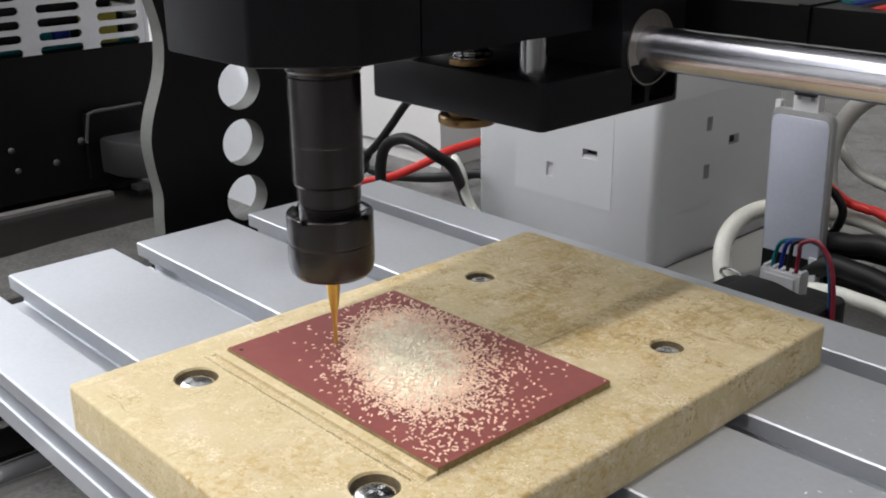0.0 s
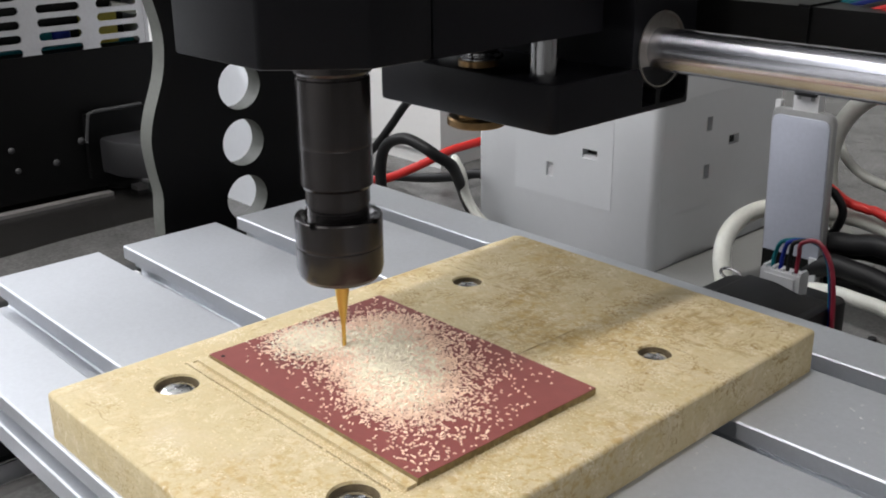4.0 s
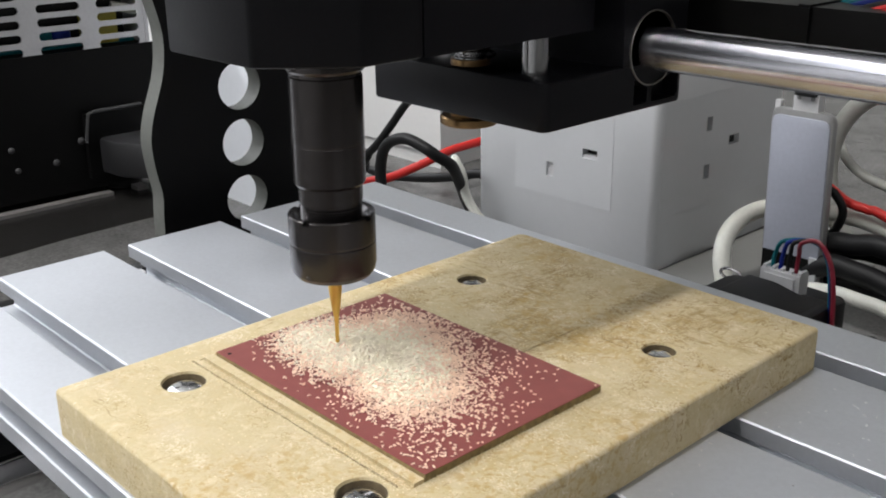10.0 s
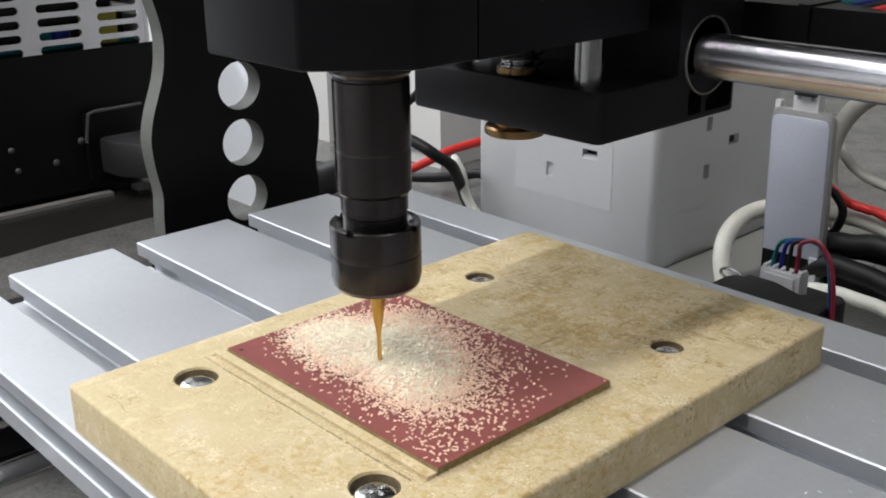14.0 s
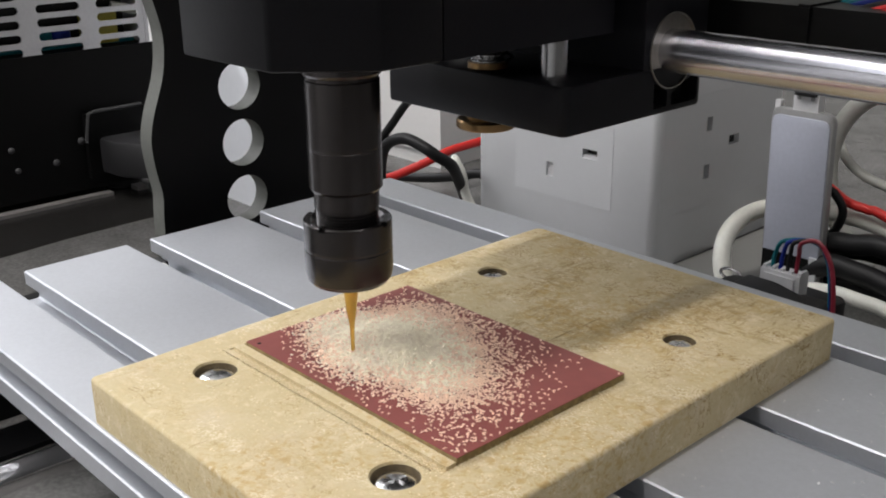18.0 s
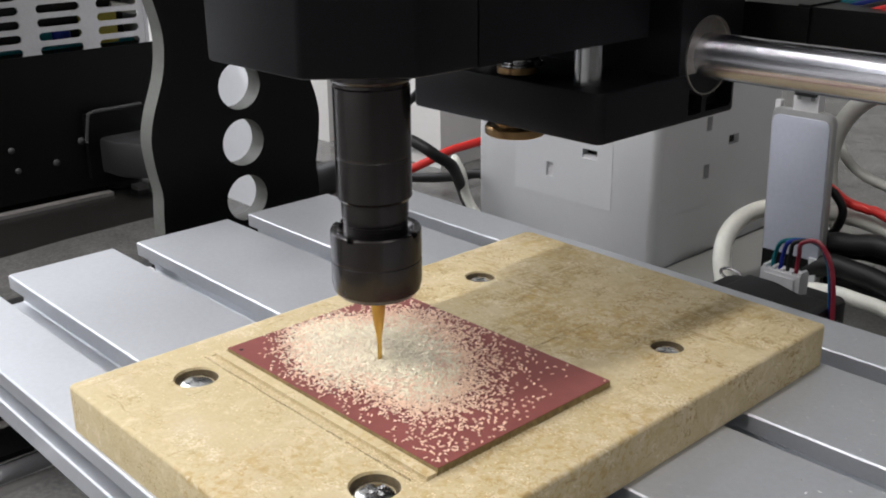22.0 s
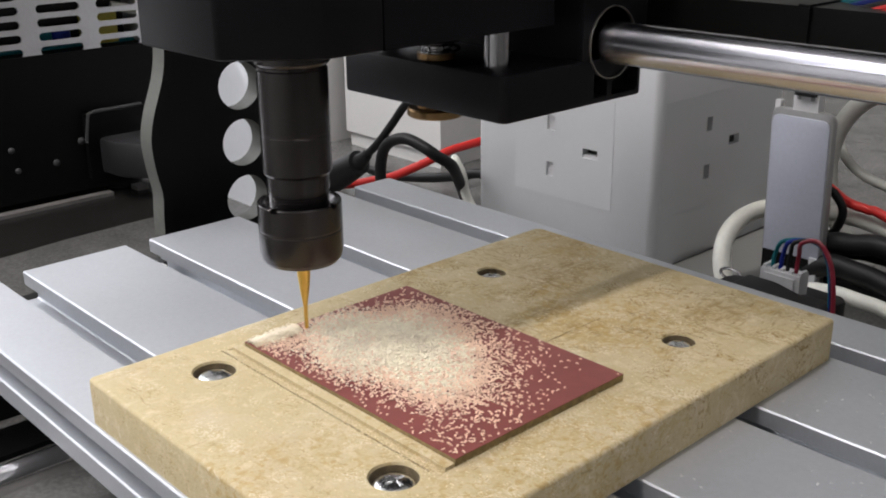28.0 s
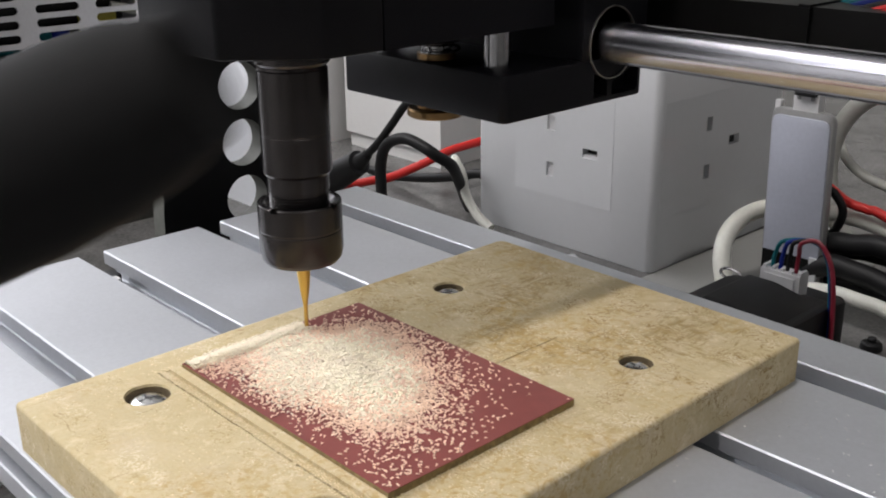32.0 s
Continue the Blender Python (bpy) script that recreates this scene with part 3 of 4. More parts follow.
part("shaft_neck", lathe([(6.95, 52), (6.95, 47.2), (6.6, 47), (6.6, 46.4)], (SX, SY, 0), seg=56), M_BLACKED, slide, sharp=12)
threads = []
for i in range(9):
    threads += [(6.35, 41.2 + i * 0.62), (6.7, 41.45 + i * 0.62), (6.7, 41.6 + i * 0.62)]
part("thread", lathe(threads + [(6.35, 46.8)], (SX, SY, 0), seg=48), M_BLACKED, slide, "fine black screw thread")
nut_body = lathe([(6.8, 43.4), (8.0, 44.3), (9.3, 44.4), (9.5, 44.1), (9.5, 38.4), (9.42, 38.2), (9.42, 37.9), (9.5, 37.7), (9.5, 33), (9.1, 31.2), (8.3, 30.2), (7.2, 29.8), (2, 29.8)], (SX, SY, 0), seg=72)
notches = []
for k in range(4):
    a = radians(18 + 90 * k)
    one = bx(8.3, 11, -0.9, 0.9, 43.5, 46)
    bmesh.ops.rotate(one, verts=one.verts, cent=(0, 0, 0), matrix=Matrix.Rotation(a, 3, "Z"))
    bmesh.ops.translate(one, verts=one.verts, vec=(SX, SY, 0))
    notches.append(one)
part("collet_nut", cut(nut_body, *notches), M_BLACKED, slide, sharp=14)
part("cutter", lathe([(1.55, 31), (1.55, 26.5), (1.1, 22.5), (0.62, 19.5), (0.48, 18), (0.45, 12.5), (0.2, 12.35)], (SX, SY, 0), seg=20), M_GOLD, slide, "gold coated tapered cutter")

# ---- behind the machine ----
tower = thing("socket_tower", (-146, 251, -51), "white plastic power tower with wall sockets on its faces", "power socket")
FRONT = ((-151.6, 6.1, 4.5, 6.6), (-151.6, -15.4, 4.5, 6.6), (-128.8, -4.3, 8.4, 4.3))
SIDE = ((238.9, 8.9, 4.3, 6.4), (238.9, -12.6, 4.3, 6.4), (259.4, -1.2, 8.0, 4.3))


def front_slots(grow=0.0):
    return [bx(x - w / 2 - grow, x + w / 2 + grow, 195, 208, z - h / 2 - grow, z + h / 2 + grow) for x, z, w, h in FRONT]


def side_slots(grow=0.0):
    return [bx(-100, -88, y - w / 2 - grow, y + w / 2 + grow, z - h / 2 - grow, z + h / 2 + grow) for y, z, w, h in SIDE]


body = bx(-198.5, -93.6, 201.4, 300.6, -51, 63.5, 0.5, 2, upright=3.4)
part("tower_body", cut(body, *front_slots(0.1), *side_slots(0.1)), M_WHITE, tower)
fp = part("socket_plate", cut(bx(-173.2, -116.1, 201.22, 202.6, -27.8, 20.8, 0.25), *front_slots()), M_WHITE, tower)
sp = part("socket_plate", cut(bx(-94.6, -93.5, 206, 292, -27.8, 22.7, 0.05, 1), *side_slots()), M_WHITE, tower)
for x, z, w, h in FRONT[:2]:
    part("shutter", bx(x - w / 2, x + w / 2, 202.2, 204.6, z - h / 2, z + h / 2), M_NYLON, fp)
# near-black block paints the shade deep in the slot
part("contact_slot", bx(-133, -124.8, 205, 207, -6.3, -2.3), M_DARK, fp)
part("shutter", bx(-133, -124.7, 202.0, 204.8, -6.5, -4.9), M_NYLON, fp)
for y, z, w, h in SIDE:
    part("shutter", bx(-97.6, -96, y - w / 2, y + w / 2, z - h / 2, z + h / 2), M_RIM if w < 6 else M_DARK, sp)

sheet = thing("paper_sheet", (-70, 250, -51), "pale paper sheet lying on the worktop", "paper")
part("sheet_body", prism([(-93, 190), (-34, 186), (-30, 340), (-91, 344)], -50.95, -50.6), M_SHEET, sheet)

box = thing("white_box", (-330, 300, -51), "plain white box standing behind the machine", "box")
part("box_body", bx(-366, -278, 250, 360, -42, 80, 2), M_CARTON, box)
part("box_base", bx(-364, -280, 252, 358, -51, -42.2, 0.5), M_CARTON, box)
screen = thing("white_carton", (-500, 250, -51), "large plain white carton behind the side plate", "carton")
part("carton_body", bx(-640, -378, 245, 330, -51, 150, 1.5), M_CARTON, screen)
part("carton_flap", bx(-640, -378, 243.6, 244.8, 60, 150, 0.3), M_CARTON, screen)
panel = thing("white_board", (-318, 134, -51), "upright white plastic board behind the side plate", "board")
part("board_sheet", bx(-352, -290, 132.2, 137, -50.9, 48, 1), M_WHITEBOARD, panel)
part("board_foot", bx(-350, -292, 137.1, 147, -51, -48.4, 0.6), M_CARTON, panel)

case = thing("black_case", (-430, 60, -51), "black steel equipment case with a mains inlet", "equipment case")
part("case_body", bx(-500, -372, -60, 125, -46, 27.5, 1), M_CASE, case)
part("pale_strip", bx(-371.9, -366, -58, 90, -50.9, -48.9, 0.5), M_STRIP, case)
part("pale_strip", bx(-371.9, -364, 103, 109, -50.9, -48.4, 0.5), M_STRIP, case)
for y in (-50, 104):
    part("case_foot", lathe([(9, -50.7), (10, -50), (10, -46.2), (9, -45.9)], (-383, y, 0), seg=24), M_RUBBER, case)
inlet = part("mains_inlet", bx(-373, -368, 80, 114, -40, -5, 1.2), M_CASE, case)
part("inlet_rim", tube([(-367.5, 79, -20), (-367, 80.5, -10), (-367, 83, -4.4), (-367, 96, -4.0), (-367.5, 112, -3.8)], 0.9, 8, 6), M_SOFTBLACK, inlet)
for y, z, r in ((78, -19.5, 1.9), (63.3, -28.5, 1.8), (41, -18, 1.6), (43, -29, 1.5)):
    part("case_screw", lathe([(r, -372), (r, -371), (r * 0.6, -370.4), (0.0005, -370.2)], (0, y, z), "x", 20), M_SOFTBLACK, case)
# added sheet, shaped like the case's dark shade and reflection on the worktop
shade_sheet = thing("case_shade_sheet", (-340, 40, -51), "thin glossy black sheet added for the case's shade and reflection on the worktop", "mat")
part("shade_body", prism([(-470, -90), (-309, -90), (-311, 7), (-315.5, 42), (-317, 82), (-316, 120), (-320, 128), (-470, 128)], -50.97, -50.7), M_CASESHADE, shade_sheet)
plug = thing("mains_plug", (-345, 100, -46), "black mains connector pushed into the case", "plug")
part("plug_body", prism([(-372, 86), (-352, 88), (-338, 97), (-338, 104), (-352, 112), (-372, 114)], -38, -18.5, bev=2.2), M_PLUG, plug)
part("plug_cable", tube([(-340, 100.5, -28), (-330, 101, -31), (-324, 109, -41), (-328, 117, -46.6), (-346, 124, -47.4)], 3.4, 10), M_RUBBER, plug)

psu = thing("vented_unit", (-430, 60, 27.6), "pale metal power unit with rows of vent slots", "power supply")
vents = []
for y0 in (0.2, 31.8, 63.4, 95.0):
    for k in range(9):
        z = 29.4 + 6.9 * k
        o = [(y0 + 2.1 + 2.1 * math.cos(a), z + 2.1 * math.sin(a)) for a in np.linspace(math.pi / 2, 3 * math.pi / 2, 7)]
        o += [(y0 + 20.7 + 2.1 * math.cos(a), z + 2.1 * math.sin(a)) for a in np.linspace(-math.pi / 2, math.pi / 2, 7)]
        vents.append(prism(o, -376, -368, "x"))
tool = bmesh.new()
for v in vents:
    merge(tool, v)
part("vent_panel", cut(bx(-373.2, -372, -60, 121, 26.9 + 0.8, 95, 0.2), tool), M_PANEL, psu)
part("end_panel", bx(-500, -371.4, 121.1, 123, 27.7, 95, 0.4), M_PANEL, psu)
part("top_panel", bx(-500, -372, -60, 123, 95.1, 96.5, 0.3), M_PANEL, psu)
# solid near-black box: the unit's inner shade as a colour
part("inside_shade", bx(-500, -392, -58, 119, 28, 94), M_DARK, psu)
part("inner_board", bx(-390, -379, -56, 118, 28.2, 29.8), M_TEAL, psu, "green circuit board inside")
for y, z, m in ((8, 41, M_BLUE), (24, 41, M_CRIMSON), (42, 41, M_BLUE), (70, 38, M_TEAL), (80, 36, M_BLUE)):
    part("capacitor", lathe([(4.6, 29.9), (5, 30.4), (5, z), (4.5, z + 0.8)], (-385, y, 0), seg=20), m, psu)
part("coil", bx(-391, -377, 93, 108, 29, 46, 2), M_YELLOW, psu, "yellow taped transformer inside")
part("inner_lead", tube([(-378, 106, 48), (-376.5, 112, 46.5), (-377, 119, 44)], 2.4, 8), M_CABLEW, psu)

dongle = thing("usb_adapter", (-39, 217, -51), "grey flat adapter standing upright with a plug on top", "adapter")
part("adapter_shell", prism([(-49.0, -51), (-23.2, -51), (-25.4, 24.0), (-26.4, 26.4), (-28.8, 27.2), (-48.2, 27.2), (-50.4, 26.4), (-51.2, 24.0)], 214.6, 218.4, "y", bev=0.9), M_RIM, dongle)
part("face_panel", prism([(-48.1, -49), (-24.5, -49), (-26.5, 21.6), (-27.3, 23.8), (-29.2, 24.6), (-47.6, 24.6), (-49.5, 23.8), (-50.2, 21.6)], 213.9, 214.9, "y", bev=0.3), M_GREY, dongle, "smooth pale blue-grey panel")
port = part("port_frame", bx(-28.2, -24.8, 213.0, 214.2, -44, -28.8, 0.3), M_WHITE, dongle)
part("port_recess", bx(-48.2, -28.4, 213.2, 214.1, -48, -30.0), M_CASE, dongle, "black socket recess")
plugtop = part("usb_plug", bx(-42.6, -32.4, 215, 219.6, 26.5, 36, 0.4), M_NYLON, dongle, "white-metal plug")
for x in (-40.4, -34.8):
    part("plug_hole", bx(x - 0.8, x + 0.8, 214.8, 215.2, 31.2, 32.6), M_RIM, plugtop)
part("plug_socket", bx(-41.4, -33.2, 212.8, 220.6, 33.0, 46, 2.2), M_RUBBER, dongle)
part("shell_nub", bx(-50.6, -48.4, 216, 218.5, 26.3, 29.4, 0.5), M_NYLON, dongle)

motor = thing("stepper_motor", (-5, 145, -51), "black stepper motor behind the bed with a wired connector", "stepper motor")
part("motor_body", bx(-34, 6.5, 126, 168, -51, -24, 1.5, upright=5), M_RUBBER, motor)
part("end_bell", bx(-26, 5.5, 168.2, 180, -51, -26, 1.5, upright=5), M_RUBBER, motor)
part("shoulder", prism([(-33, -30), (6, -30), (3, -24), (-14, -20.5), (-24, -20.5)], 134, 162.8, "y", bev=1), M_RUBBER, motor)
conn = part("connector", bx(-20.2, -5.4, 163, 169, -24.6, -16.9, 0.4), M_NYLON, motor, "milky nylon wire connector")
part("connector_face", bx(-18.6, -7.2, 162.4, 163.2, -23.4, -18.2, 0.3), M_NYLON, conn)
for i in range(5):
    part("connector_rib", bx(-19.8 + i * 3.3, -18.7 + i * 3.3, 163.6, 168.4, -17.0, -15.9, 0.2), M_NYLON, conn)
for i, (m, x0) in enumerate(((M_TEAL, -17.4), (M_BLUE, -14.4), (M_RUBBER, -11.8), (M_CRIMSON, -8.6))):
    k = i * 0.8
    part("lead_wire", tube([(x0, 166, -17.2), (x0 + 0.5, 166, -12 + 0.5 * i), (x0 + 3.4 - 0.4 * i, 166 - k, -6.6 + 0.5 * i), (-3 + k, 166 - k, -4.4 + 0.4 * i), (2.4 + k, 165 - k, -8.6), (5.0 + k, 164 - k, -17), (6.6 + k, 163 - k, -30), (7.6 + k, 162 - k, -46)], 0.78, 8, 6), m, motor)

clip = thing("metal_ring", (-50, 196, -44), "small bright metal ring by the cable", "ring")
part("ring_body", tube([(-50 + 4.5 * math.cos(a * 0.45), 194, -36.6 + 2.2 * math.sin(a * 0.45)) for a in range(15)], 0.7, 8, 3), M_STEEL, clip)


def cable(name, pts, r, material, label):
    ob = thing(name, pts[0], label, "cable")
    part("cable_sheath", tube(pts, r), material, ob)
    return ob


cable("black_cable", [(-229, 165, -47), (-229.3, 165, -32.5), (-229.3, 165, -22.5), (-226.4, 165, -13.4), (-220, 165, -7.9), (-209.6, 165, -5.0), (-199.7, 166, -7), (-193, 169, -11), (-190.5, 176, -16.5), (-196, 186, -27), (-204, 198, -40), (-209, 206, -48)], 2.8, M_RUBBER, "thick black rubber cable arching behind the bed")
cable("black_cable", [(-300, 215, -47.8), (-282, 215, -47.6), (-254, 215, -43.3), (-227, 215, -37), (-212, 217, -33), (-206, 221, -40), (-203, 224, -47.6)], 2.6, M_RUBBER, "black cable lying behind the red cable")
strain = cable("plug_lead", [(-244, 165, -22), (-232, 165, -12), (-221, 165, -1), (-210, 165, 11), (-199, 167, 22), (-190, 172, 50)], 2.0, M_RUBBER, "thin black lead rising from a moulded plug")
part("moulded_plug", tube([(-290, 165, -41), (-276, 165, -38.5), (-262, 165, -32.5), (-246, 165, -23.5)], (10.5, 6.2), 20), M_RUBBER, strain)
part("strain_relief", tube([(-247, 165, -24.2), (-239, 165, -18)], (4.4, 2.6), 12), M_RUBBER, strain)
cable("red_cable", [(-290, 175, -47.4), (-276, 184, -45), (-268, 190, -42.8), (-261, 195, -41), (-253, 200, -37), (-246.2, 210, -32.2), (-241.4, 222, -27.3), (-241, 235, -26.5), (-240, 250, -25.5)], 2.3, M_RED, "bright red mains cable behind the tower")
cable("white_cable", [(-208, 196, -22), (-204, 191, -19), (-198, 190, -25), (-195, 190, -35), (-187, 190, -43.5), (-178, 190, -48)], 2.3, M_CABLEW, "thin white cable in front of the tower")
cable("white_cable", [(-36, 247, -22.5), (-46, 243.5, -20), (-54.5, 237, -19.3), (-60.5, 228.5, -20.3), (-63.3, 219, -23.2), (-63.3, 210, -28.5), (-60, 203, -36), (-54, 198, -46)], 3.7, M_CABLEW, "thick white cable bent down to the worktop")
cable("white_cable", [(-56, 244, -24), (-40, 240, -19), (-28, 240, -18), (-11, 240, -20), (20, 238, -30), (60, 235, -47)], 3.4, M_CABLEW, "thick white cable beside the adapter")
cable("white_cable", [(-30, 214, -42), (-14, 211, -39), (-5, 210, -39), (6, 210, -40), (30, 208, -46), (80, 205, -48)], 2.8, M_CABLEW, "white cable lying behind the motor")
cable("red_cable", [(-60, 262, -10), (-40, 246, -9.5), (-26.4, 236, -10.9), (-18, 236, -12.2), (-10.5, 236, -13.5), (30, 230, -26), (70, 226, -48)], 1.9, M_RED, "red cable sagging beside the adapter")
cable("black_cable", [(-40, 234, -2), (-33, 230, -5), (-29, 230, -7), (-25, 230, -13), (-27, 230, -21), (-32, 230, -27), (-40, 232, -46)], 1.7, M_RUBBER, "thin black cable looped behind the adapter")
cable("black_cable", [(-44, 226, -40), (-26, 222, -25), (-15, 222, -22.5), (-2, 222, -21), (30, 222, -30), (70, 222, -46)], 4.2, M_RUBBER, "thick black cable behind the motor")
cable("black_cable", [(-40, 219, -42), (-22, 216, -31), (-11, 216, -31), (2, 216, -33), (30, 214, -42), (70, 212, -46)], 4.4, M_RUBBER, "thick black cable behind the motor")
cable("black_cable", [(-38, 228, -34), (-20, 227, -27), (-6, 227, -26), (16, 227, -28), (45, 226, -38), (80, 226, -46)], 3.6, M_RUBBER, "thick black cable behind the motor")
cable("black_cable", [(-34, 224, -46), (-18, 221, -38), (-4, 220, -37), (14, 219, -39), (40, 217, -46)], 4.0, M_RUBBER, "thick black cable behind the motor")
cable("pale_hose", [(-46, 284, -47), (-54, 281, -30), (-57.5, 280, -12), (-56, 280, 3), (-50, 280, 15), (-41, 280, 23), (-30, 280, 28), (0, 280, 30), (30, 280, 20), (50, 282, -10), (60, 284, -46)], 4.0, M_HOSE, "pale coiled hose behind the adapter")
cable("pale_hose", [(-66, 296, 4), (-57, 292, -8), (-48, 292, -15), (-38, 292, -18), (-24, 292, -21), (20, 290, -34), (60, 290, -46)], 2.2, M_HOSE, "thin pale hose behind the adapter")

knob = thing("rubber_foot", (4.5, 200, -51), "small black rubber foot on the worktop behind the bed", "rubber foot")
part("foot_disc", lathe([(3.6, -51), (4.0, -50.4), (3.7, -48.4), (3.0, -47.8)], (7, 198, 0), seg=24), M_RUBBER, knob)
part("foot_stud", lathe([(1.6, -48), (1.6, -46.6), (1.2, -46.2)], (7, 198, 0), seg=16), M_RUBBER, knob)

# ---- frame under the bed ----
rail = thing("frame_rail", (-160, 0, -51), "black metal frame rail under the bed", "machine frame")
part("rail_body", bx(-182, -160, -160, 98, -50.9, -20, 1), M_PLATE, rail)
part("rail_strip", bx(-152, -135, -160, 160, -50.9, -49.2, 0.4), M_PLATE, rail)

# ---- loose crumbs ----
rng = random.Random(21)
crumbs = thing("board_crumbs", (0, 0, 10.8), "pale dust and crumbs scattered on the fibre board", "dust", kind="stuff")
dust = []
while len(dust) < 1300:
    x, y = rng.uniform(-46, 46), rng.uniform(-69, 71)
    near = math.hypot(max(0, abs(x + 2.4) - 35), max(0, abs(y + 13.5) - 25))
    if not (-37.6 < x < 32.8 and -38.4 < y < 11.4) and all(math.hypot(x - a, y - b) > 5 for a, b, _ in HOLES) and rng.random() < 0.12 + 0.88 * math.exp(-near / 6):
        dust.append((x, y, 10.82))
chip_mesh("crumbs", dust, crumbs, (0, 0, 10.8), M_FIBRE, 4, 0.42, 0.3)
fluff = [(rng.uniform(-38, 33.4), rng.uniform(-42.4, -38.5), 10.82 + rng.uniform(0, 0.2)) for _ in range(1300)]
fluff += [(rng.uniform(-41, -37.7), rng.uniform(-42, 12), 10.82) for _ in range(500)]
fluff += [(32.75 + abs(rng.gauss(0, 0.8)), rng.uniform(-39, 11.4), 10.82 + rng.uniform(0, 0.3)) for _ in range(420)]
fluff += [(rng.uniform(-41, 31), rng.gauss(-42.9, 0.7), 10.8) for _ in range(700)]
chip_mesh("fibres", fluff, crumbs, (0, 0, 10.8), M_FIBRE, 14, 0.30, 0.4)
specks = thing("bed_specks", (0, 14.5, 0), "white specks of dust on the aluminium bed", "dust", kind="stuff")
dust = []
while len(dust) < 170:
    x, y = rng.uniform(-60, 100), rng.uniform(-70, 100)
    if (abs(x) > 49 or y > 73) and all(abs(y - c) > 4.6 for c in SLOTS):
        dust.append((x, y, 0.02))
chip_mesh("specks", dust, specks, (0, 14.5, 0), M_NYLON, 9, 0.6)

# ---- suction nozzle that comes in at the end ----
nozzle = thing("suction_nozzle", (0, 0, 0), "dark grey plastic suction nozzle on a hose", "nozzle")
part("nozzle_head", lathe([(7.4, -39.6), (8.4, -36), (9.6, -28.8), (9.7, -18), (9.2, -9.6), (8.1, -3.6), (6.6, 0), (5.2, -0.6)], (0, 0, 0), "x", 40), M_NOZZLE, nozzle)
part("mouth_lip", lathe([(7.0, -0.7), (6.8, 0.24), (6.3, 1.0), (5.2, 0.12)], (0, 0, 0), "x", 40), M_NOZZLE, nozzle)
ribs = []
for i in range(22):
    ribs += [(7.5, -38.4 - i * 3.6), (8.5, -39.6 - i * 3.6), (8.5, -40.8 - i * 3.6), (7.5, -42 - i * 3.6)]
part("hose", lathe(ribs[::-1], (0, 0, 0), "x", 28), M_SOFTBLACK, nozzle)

# ---- motions ----
BED = [(0, 0), (1.08, 0), (2.24, -4.75), (5.4, -4.75), (6.58, 0), (9.2, 0), (10.36, -4.75), (13.36, -4.72), (13.5, -3.6), (13.88, -0.2), (13.98, 0), (14.43, 0), (15.6, 4.81),
       (18.26, 4.81), (19.43, 0), (22.42, 0), (22.52, 0.6), (24.08, 15.5), (24.2, 16.43), (25.02, 16.43), (32, -11.61)]
SLIDE_X = [(0, -1.26), (1.04, -5.46), (2.35, -5.46), (3.5, -0.71), (5.45, 9.54), (6.7, 9.54), (9.16, -0.64), (10.42, -0.64), (13.02, 9.54), (13.36, 9.64), (13.5, 10.49), (13.86, 13.99),
           (13.96, 14.32), (15.66, 14.32), (18.15, 4.38), (19.47, 4.38), (22.05, 14.55), (22.4, 14.55), (22.5, 13.7), (24.08, -11.06), (24.2, -12.52), (32, -12.52)]
LIFT = [(0, 0), (13.05, 0), (13.25, 1.4), (14.1, 1.35), (14.35, 0), (22.05, 0), (22.28, 1.2), (24.4, 1.2), (24.85, 0), (32, 0)]


GROW = []


def growing_chips():
    """Fresh chips thrown up round the cutter, piece by piece, as it goes."""
    rng = random.Random(77)
    for k in range(44):
        t = 0.3 + k * 0.5
        x0, y0 = SX + between(SLIDE_X, t), SY - between(BED, t)
        fine = k % 2
        spots = []
        while len(spots) < (760 if fine else 230):
            x, y = rng.gauss(x0 - 1.5, 4.2 if fine else 6.4), rng.gauss(y0 - 0.5, 3.6 if fine else 5.4)
            near = math.exp(-((x - x0 + 1.5) ** 2 + (y - y0 + 0.5) ** 2) / 40)
            if on_blank(x, y) and (fine or (dense(x, y) < 0.2 and rng.random() > near * 0.9)):
                spots.append((x, y, TOP + max(0, heap_height(x, y)) + rng.uniform(0, 0.2 + 0.5 * near)))
        GROW.append((t, chip_mesh("fresh_chips", spots, heap, HB, M_DUST if fine else M_CHIP, 100 + k, 0.70 if fine else 0.74)))
    for k in range(14):
        t = 25.1 + k * 0.5
        y0 = -38.0 if not k else SY - between(BED, t)
        y1 = SY - between(BED, t + 0.5)
        GROW.append((t + 0.35, ridge_piece(y0, y1 + 0.3)))
        spots = [(rng.gauss(-34.6, 1.5), rng.uniform(y0, y1), TOP + rng.uniform(0.1, 0.9)) for _ in range(260)]
        GROW.append((t + 0.35, chip_mesh("ridge_chips", [p for p in spots if p[0] > -37.3], heap, HB, M_DUST, 300 + k, 0.5)))
        spots = [(-33.5 + abs(rng.gauss(0, 4.6)), rng.gauss((y0 + y1) / 2 - 0.8, 3.2), TOP) for _ in range(95)]
        GROW.append((t + 0.35, chip_mesh("thrown_chips", [p for p in spots if on_blank(p[0], p[1])], heap, HB, M_CHIP, 400 + k, 0.66)))


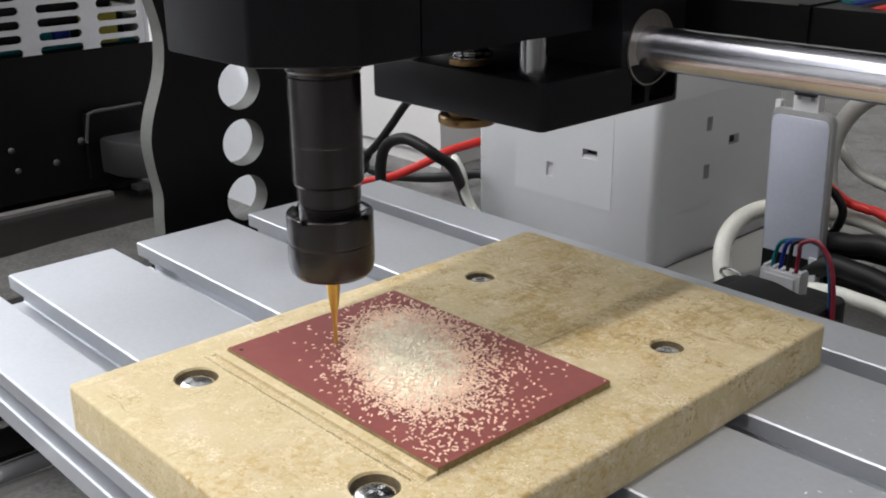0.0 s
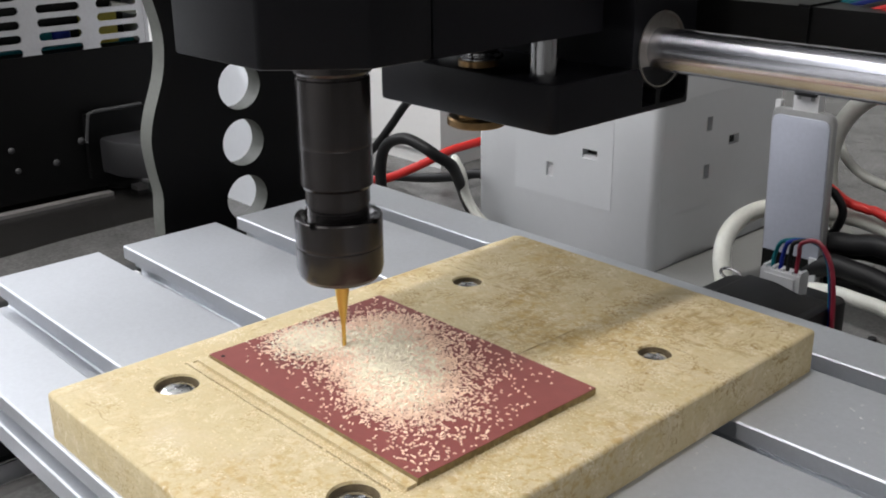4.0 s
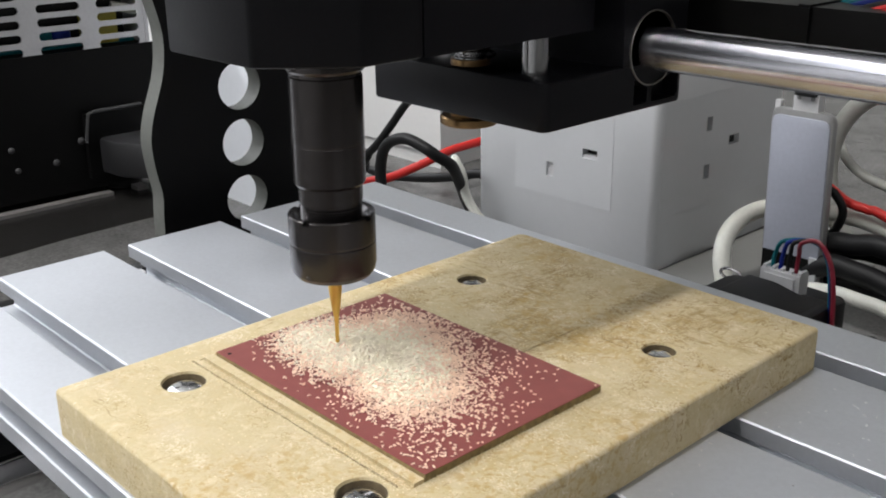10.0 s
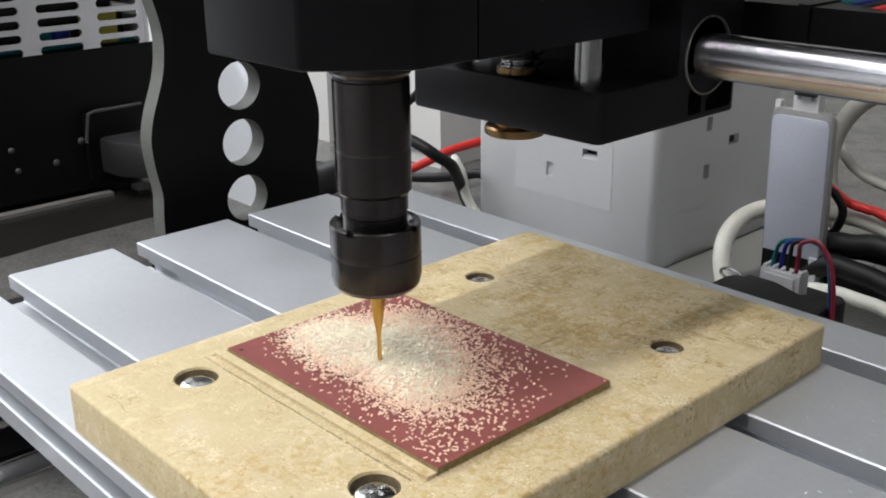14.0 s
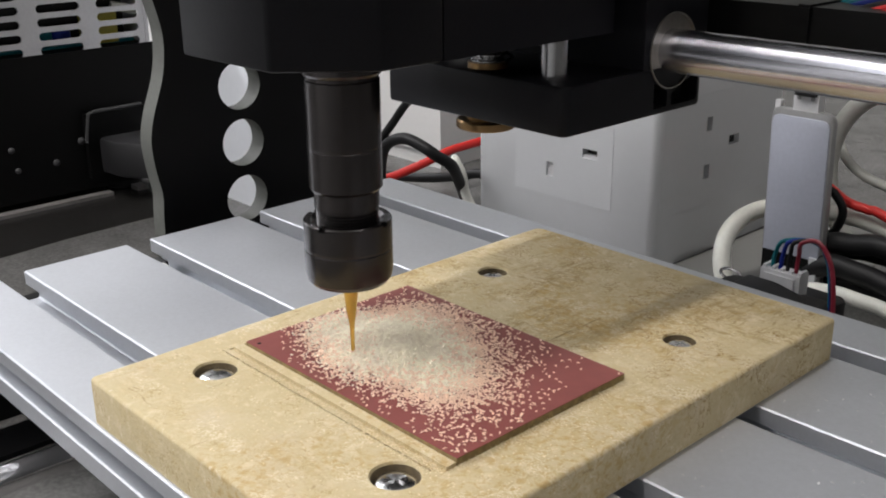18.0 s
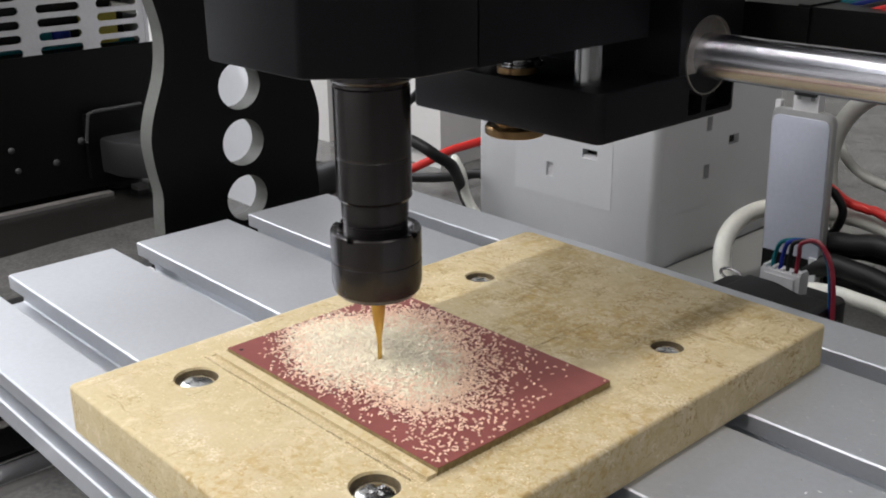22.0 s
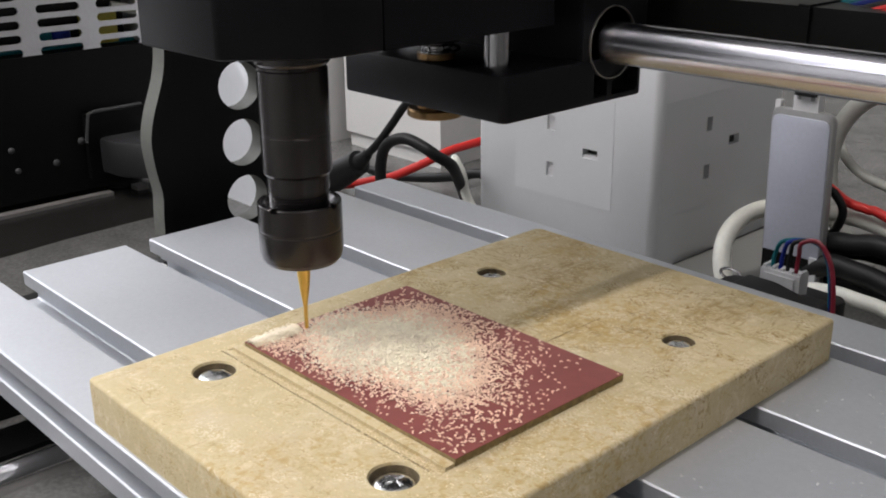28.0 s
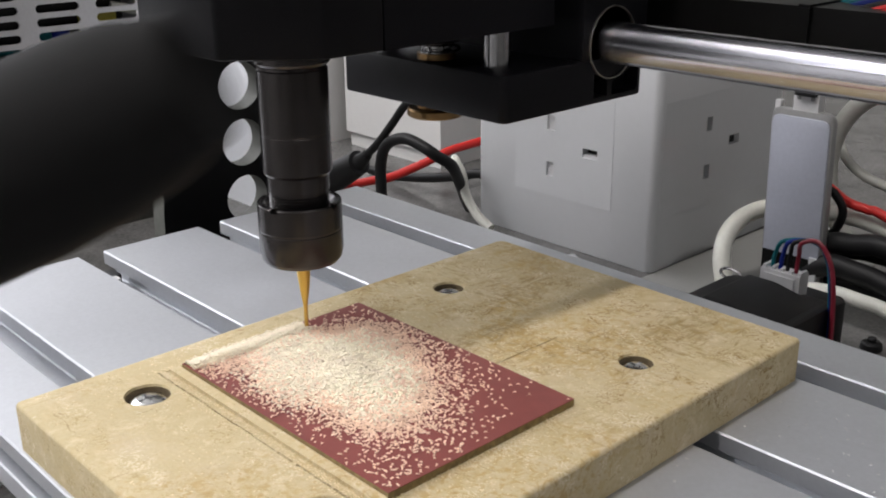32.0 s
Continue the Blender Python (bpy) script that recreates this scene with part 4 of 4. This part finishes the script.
def ridge_piece(y0, y1):
    """A stretch of the low bank of dust that the cutter leaves beside its cut."""
    bm = bmesh.new()
    n = max(3, int((y1 - y0) / 0.4))
    rows = []
    for i in range(n + 1):
        y = y0 + (y1 - y0) * i / n
        row = []
        for k in range(14):
            u = -1 + 2 * k / 13
            x = -35.1 + 2.35 * u + 0.25 * noise.noise(Vector((u, y * 0.5, 4)))
            z = TOP - 0.08 + 1.15 * (1 - u * u) ** 1.2 * (1 + 0.25 * noise.noise(Vector((0, y * 0.35, 8)))) + 0.16 * noise.noise(Vector((x * 2.4, y * 2.4, 2)))
            row.append(bm.verts.new((max(x, -37.5), y, z)))
        rows.append(row)
    for a, b in zip(rows, rows[1:]):
        for k in range(13):
            bm.faces.new((a[k], a[k + 1], b[k + 1], b[k]))
    return part("dust_ridge", bm, M_MOUND, heap)


def between(line, t):
    for (a, u), (b, v) in zip(line, line[1:]):
        if t <= b:
            return u + (v - u) * (t - a) / (b - a)
    return line[-1][1]


def times_of(*lines):
    ts = {0.0, 32.0}
    for line in lines:
        for (a, u), (b, v) in zip(line, line[1:]):
            if u != v:
                ts |= {round(a + (b - a) * k / 8, 3) for k in range(1, 8) if b - a > 1.2}
        for t, _ in line[1:-1]:
            ts |= {round(t - 0.07, 3), round(t, 3), round(t + 0.07, 3)}
    return sorted(ts)


def motions():
    growing_chips()
    for t, ob in GROW:
        walk(ob, [(0, pose(0, 0, -0.0045)), (max(0.02, t - 0.3), pose(0, 0, -0.0045)), (t + 0.3, pose(0, 0, 0)), (32, pose(0, 0, 0))])
    for ob in (bed, board, pcb, heap, crumbs, specks, nut, *screws):
        x, y, z = BASE[ob]
        walk(ob, [(t, pose(x * MM, (y + between(BED, t)) * MM, z * MM)) for t in times_of(BED)])
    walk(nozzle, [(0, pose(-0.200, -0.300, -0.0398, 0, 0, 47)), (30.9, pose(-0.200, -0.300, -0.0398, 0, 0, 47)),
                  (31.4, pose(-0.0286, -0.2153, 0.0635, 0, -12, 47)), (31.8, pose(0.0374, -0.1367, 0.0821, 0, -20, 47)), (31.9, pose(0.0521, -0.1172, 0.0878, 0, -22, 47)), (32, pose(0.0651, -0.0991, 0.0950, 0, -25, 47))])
    x, y, z = BASE[car]
    walk(car, [(t, pose((x + between(SLIDE_X, t)) * MM, y * MM, (z) * MM)) for t in times_of(SLIDE_X)])
    x, y, z = BASE[slide]
    walk(slide, [(t, pose((x + between(SLIDE_X, t)) * MM, y * MM, (z + between(LIFT, t)) * MM)) for t in times_of(SLIDE_X, LIFT)])


motions()
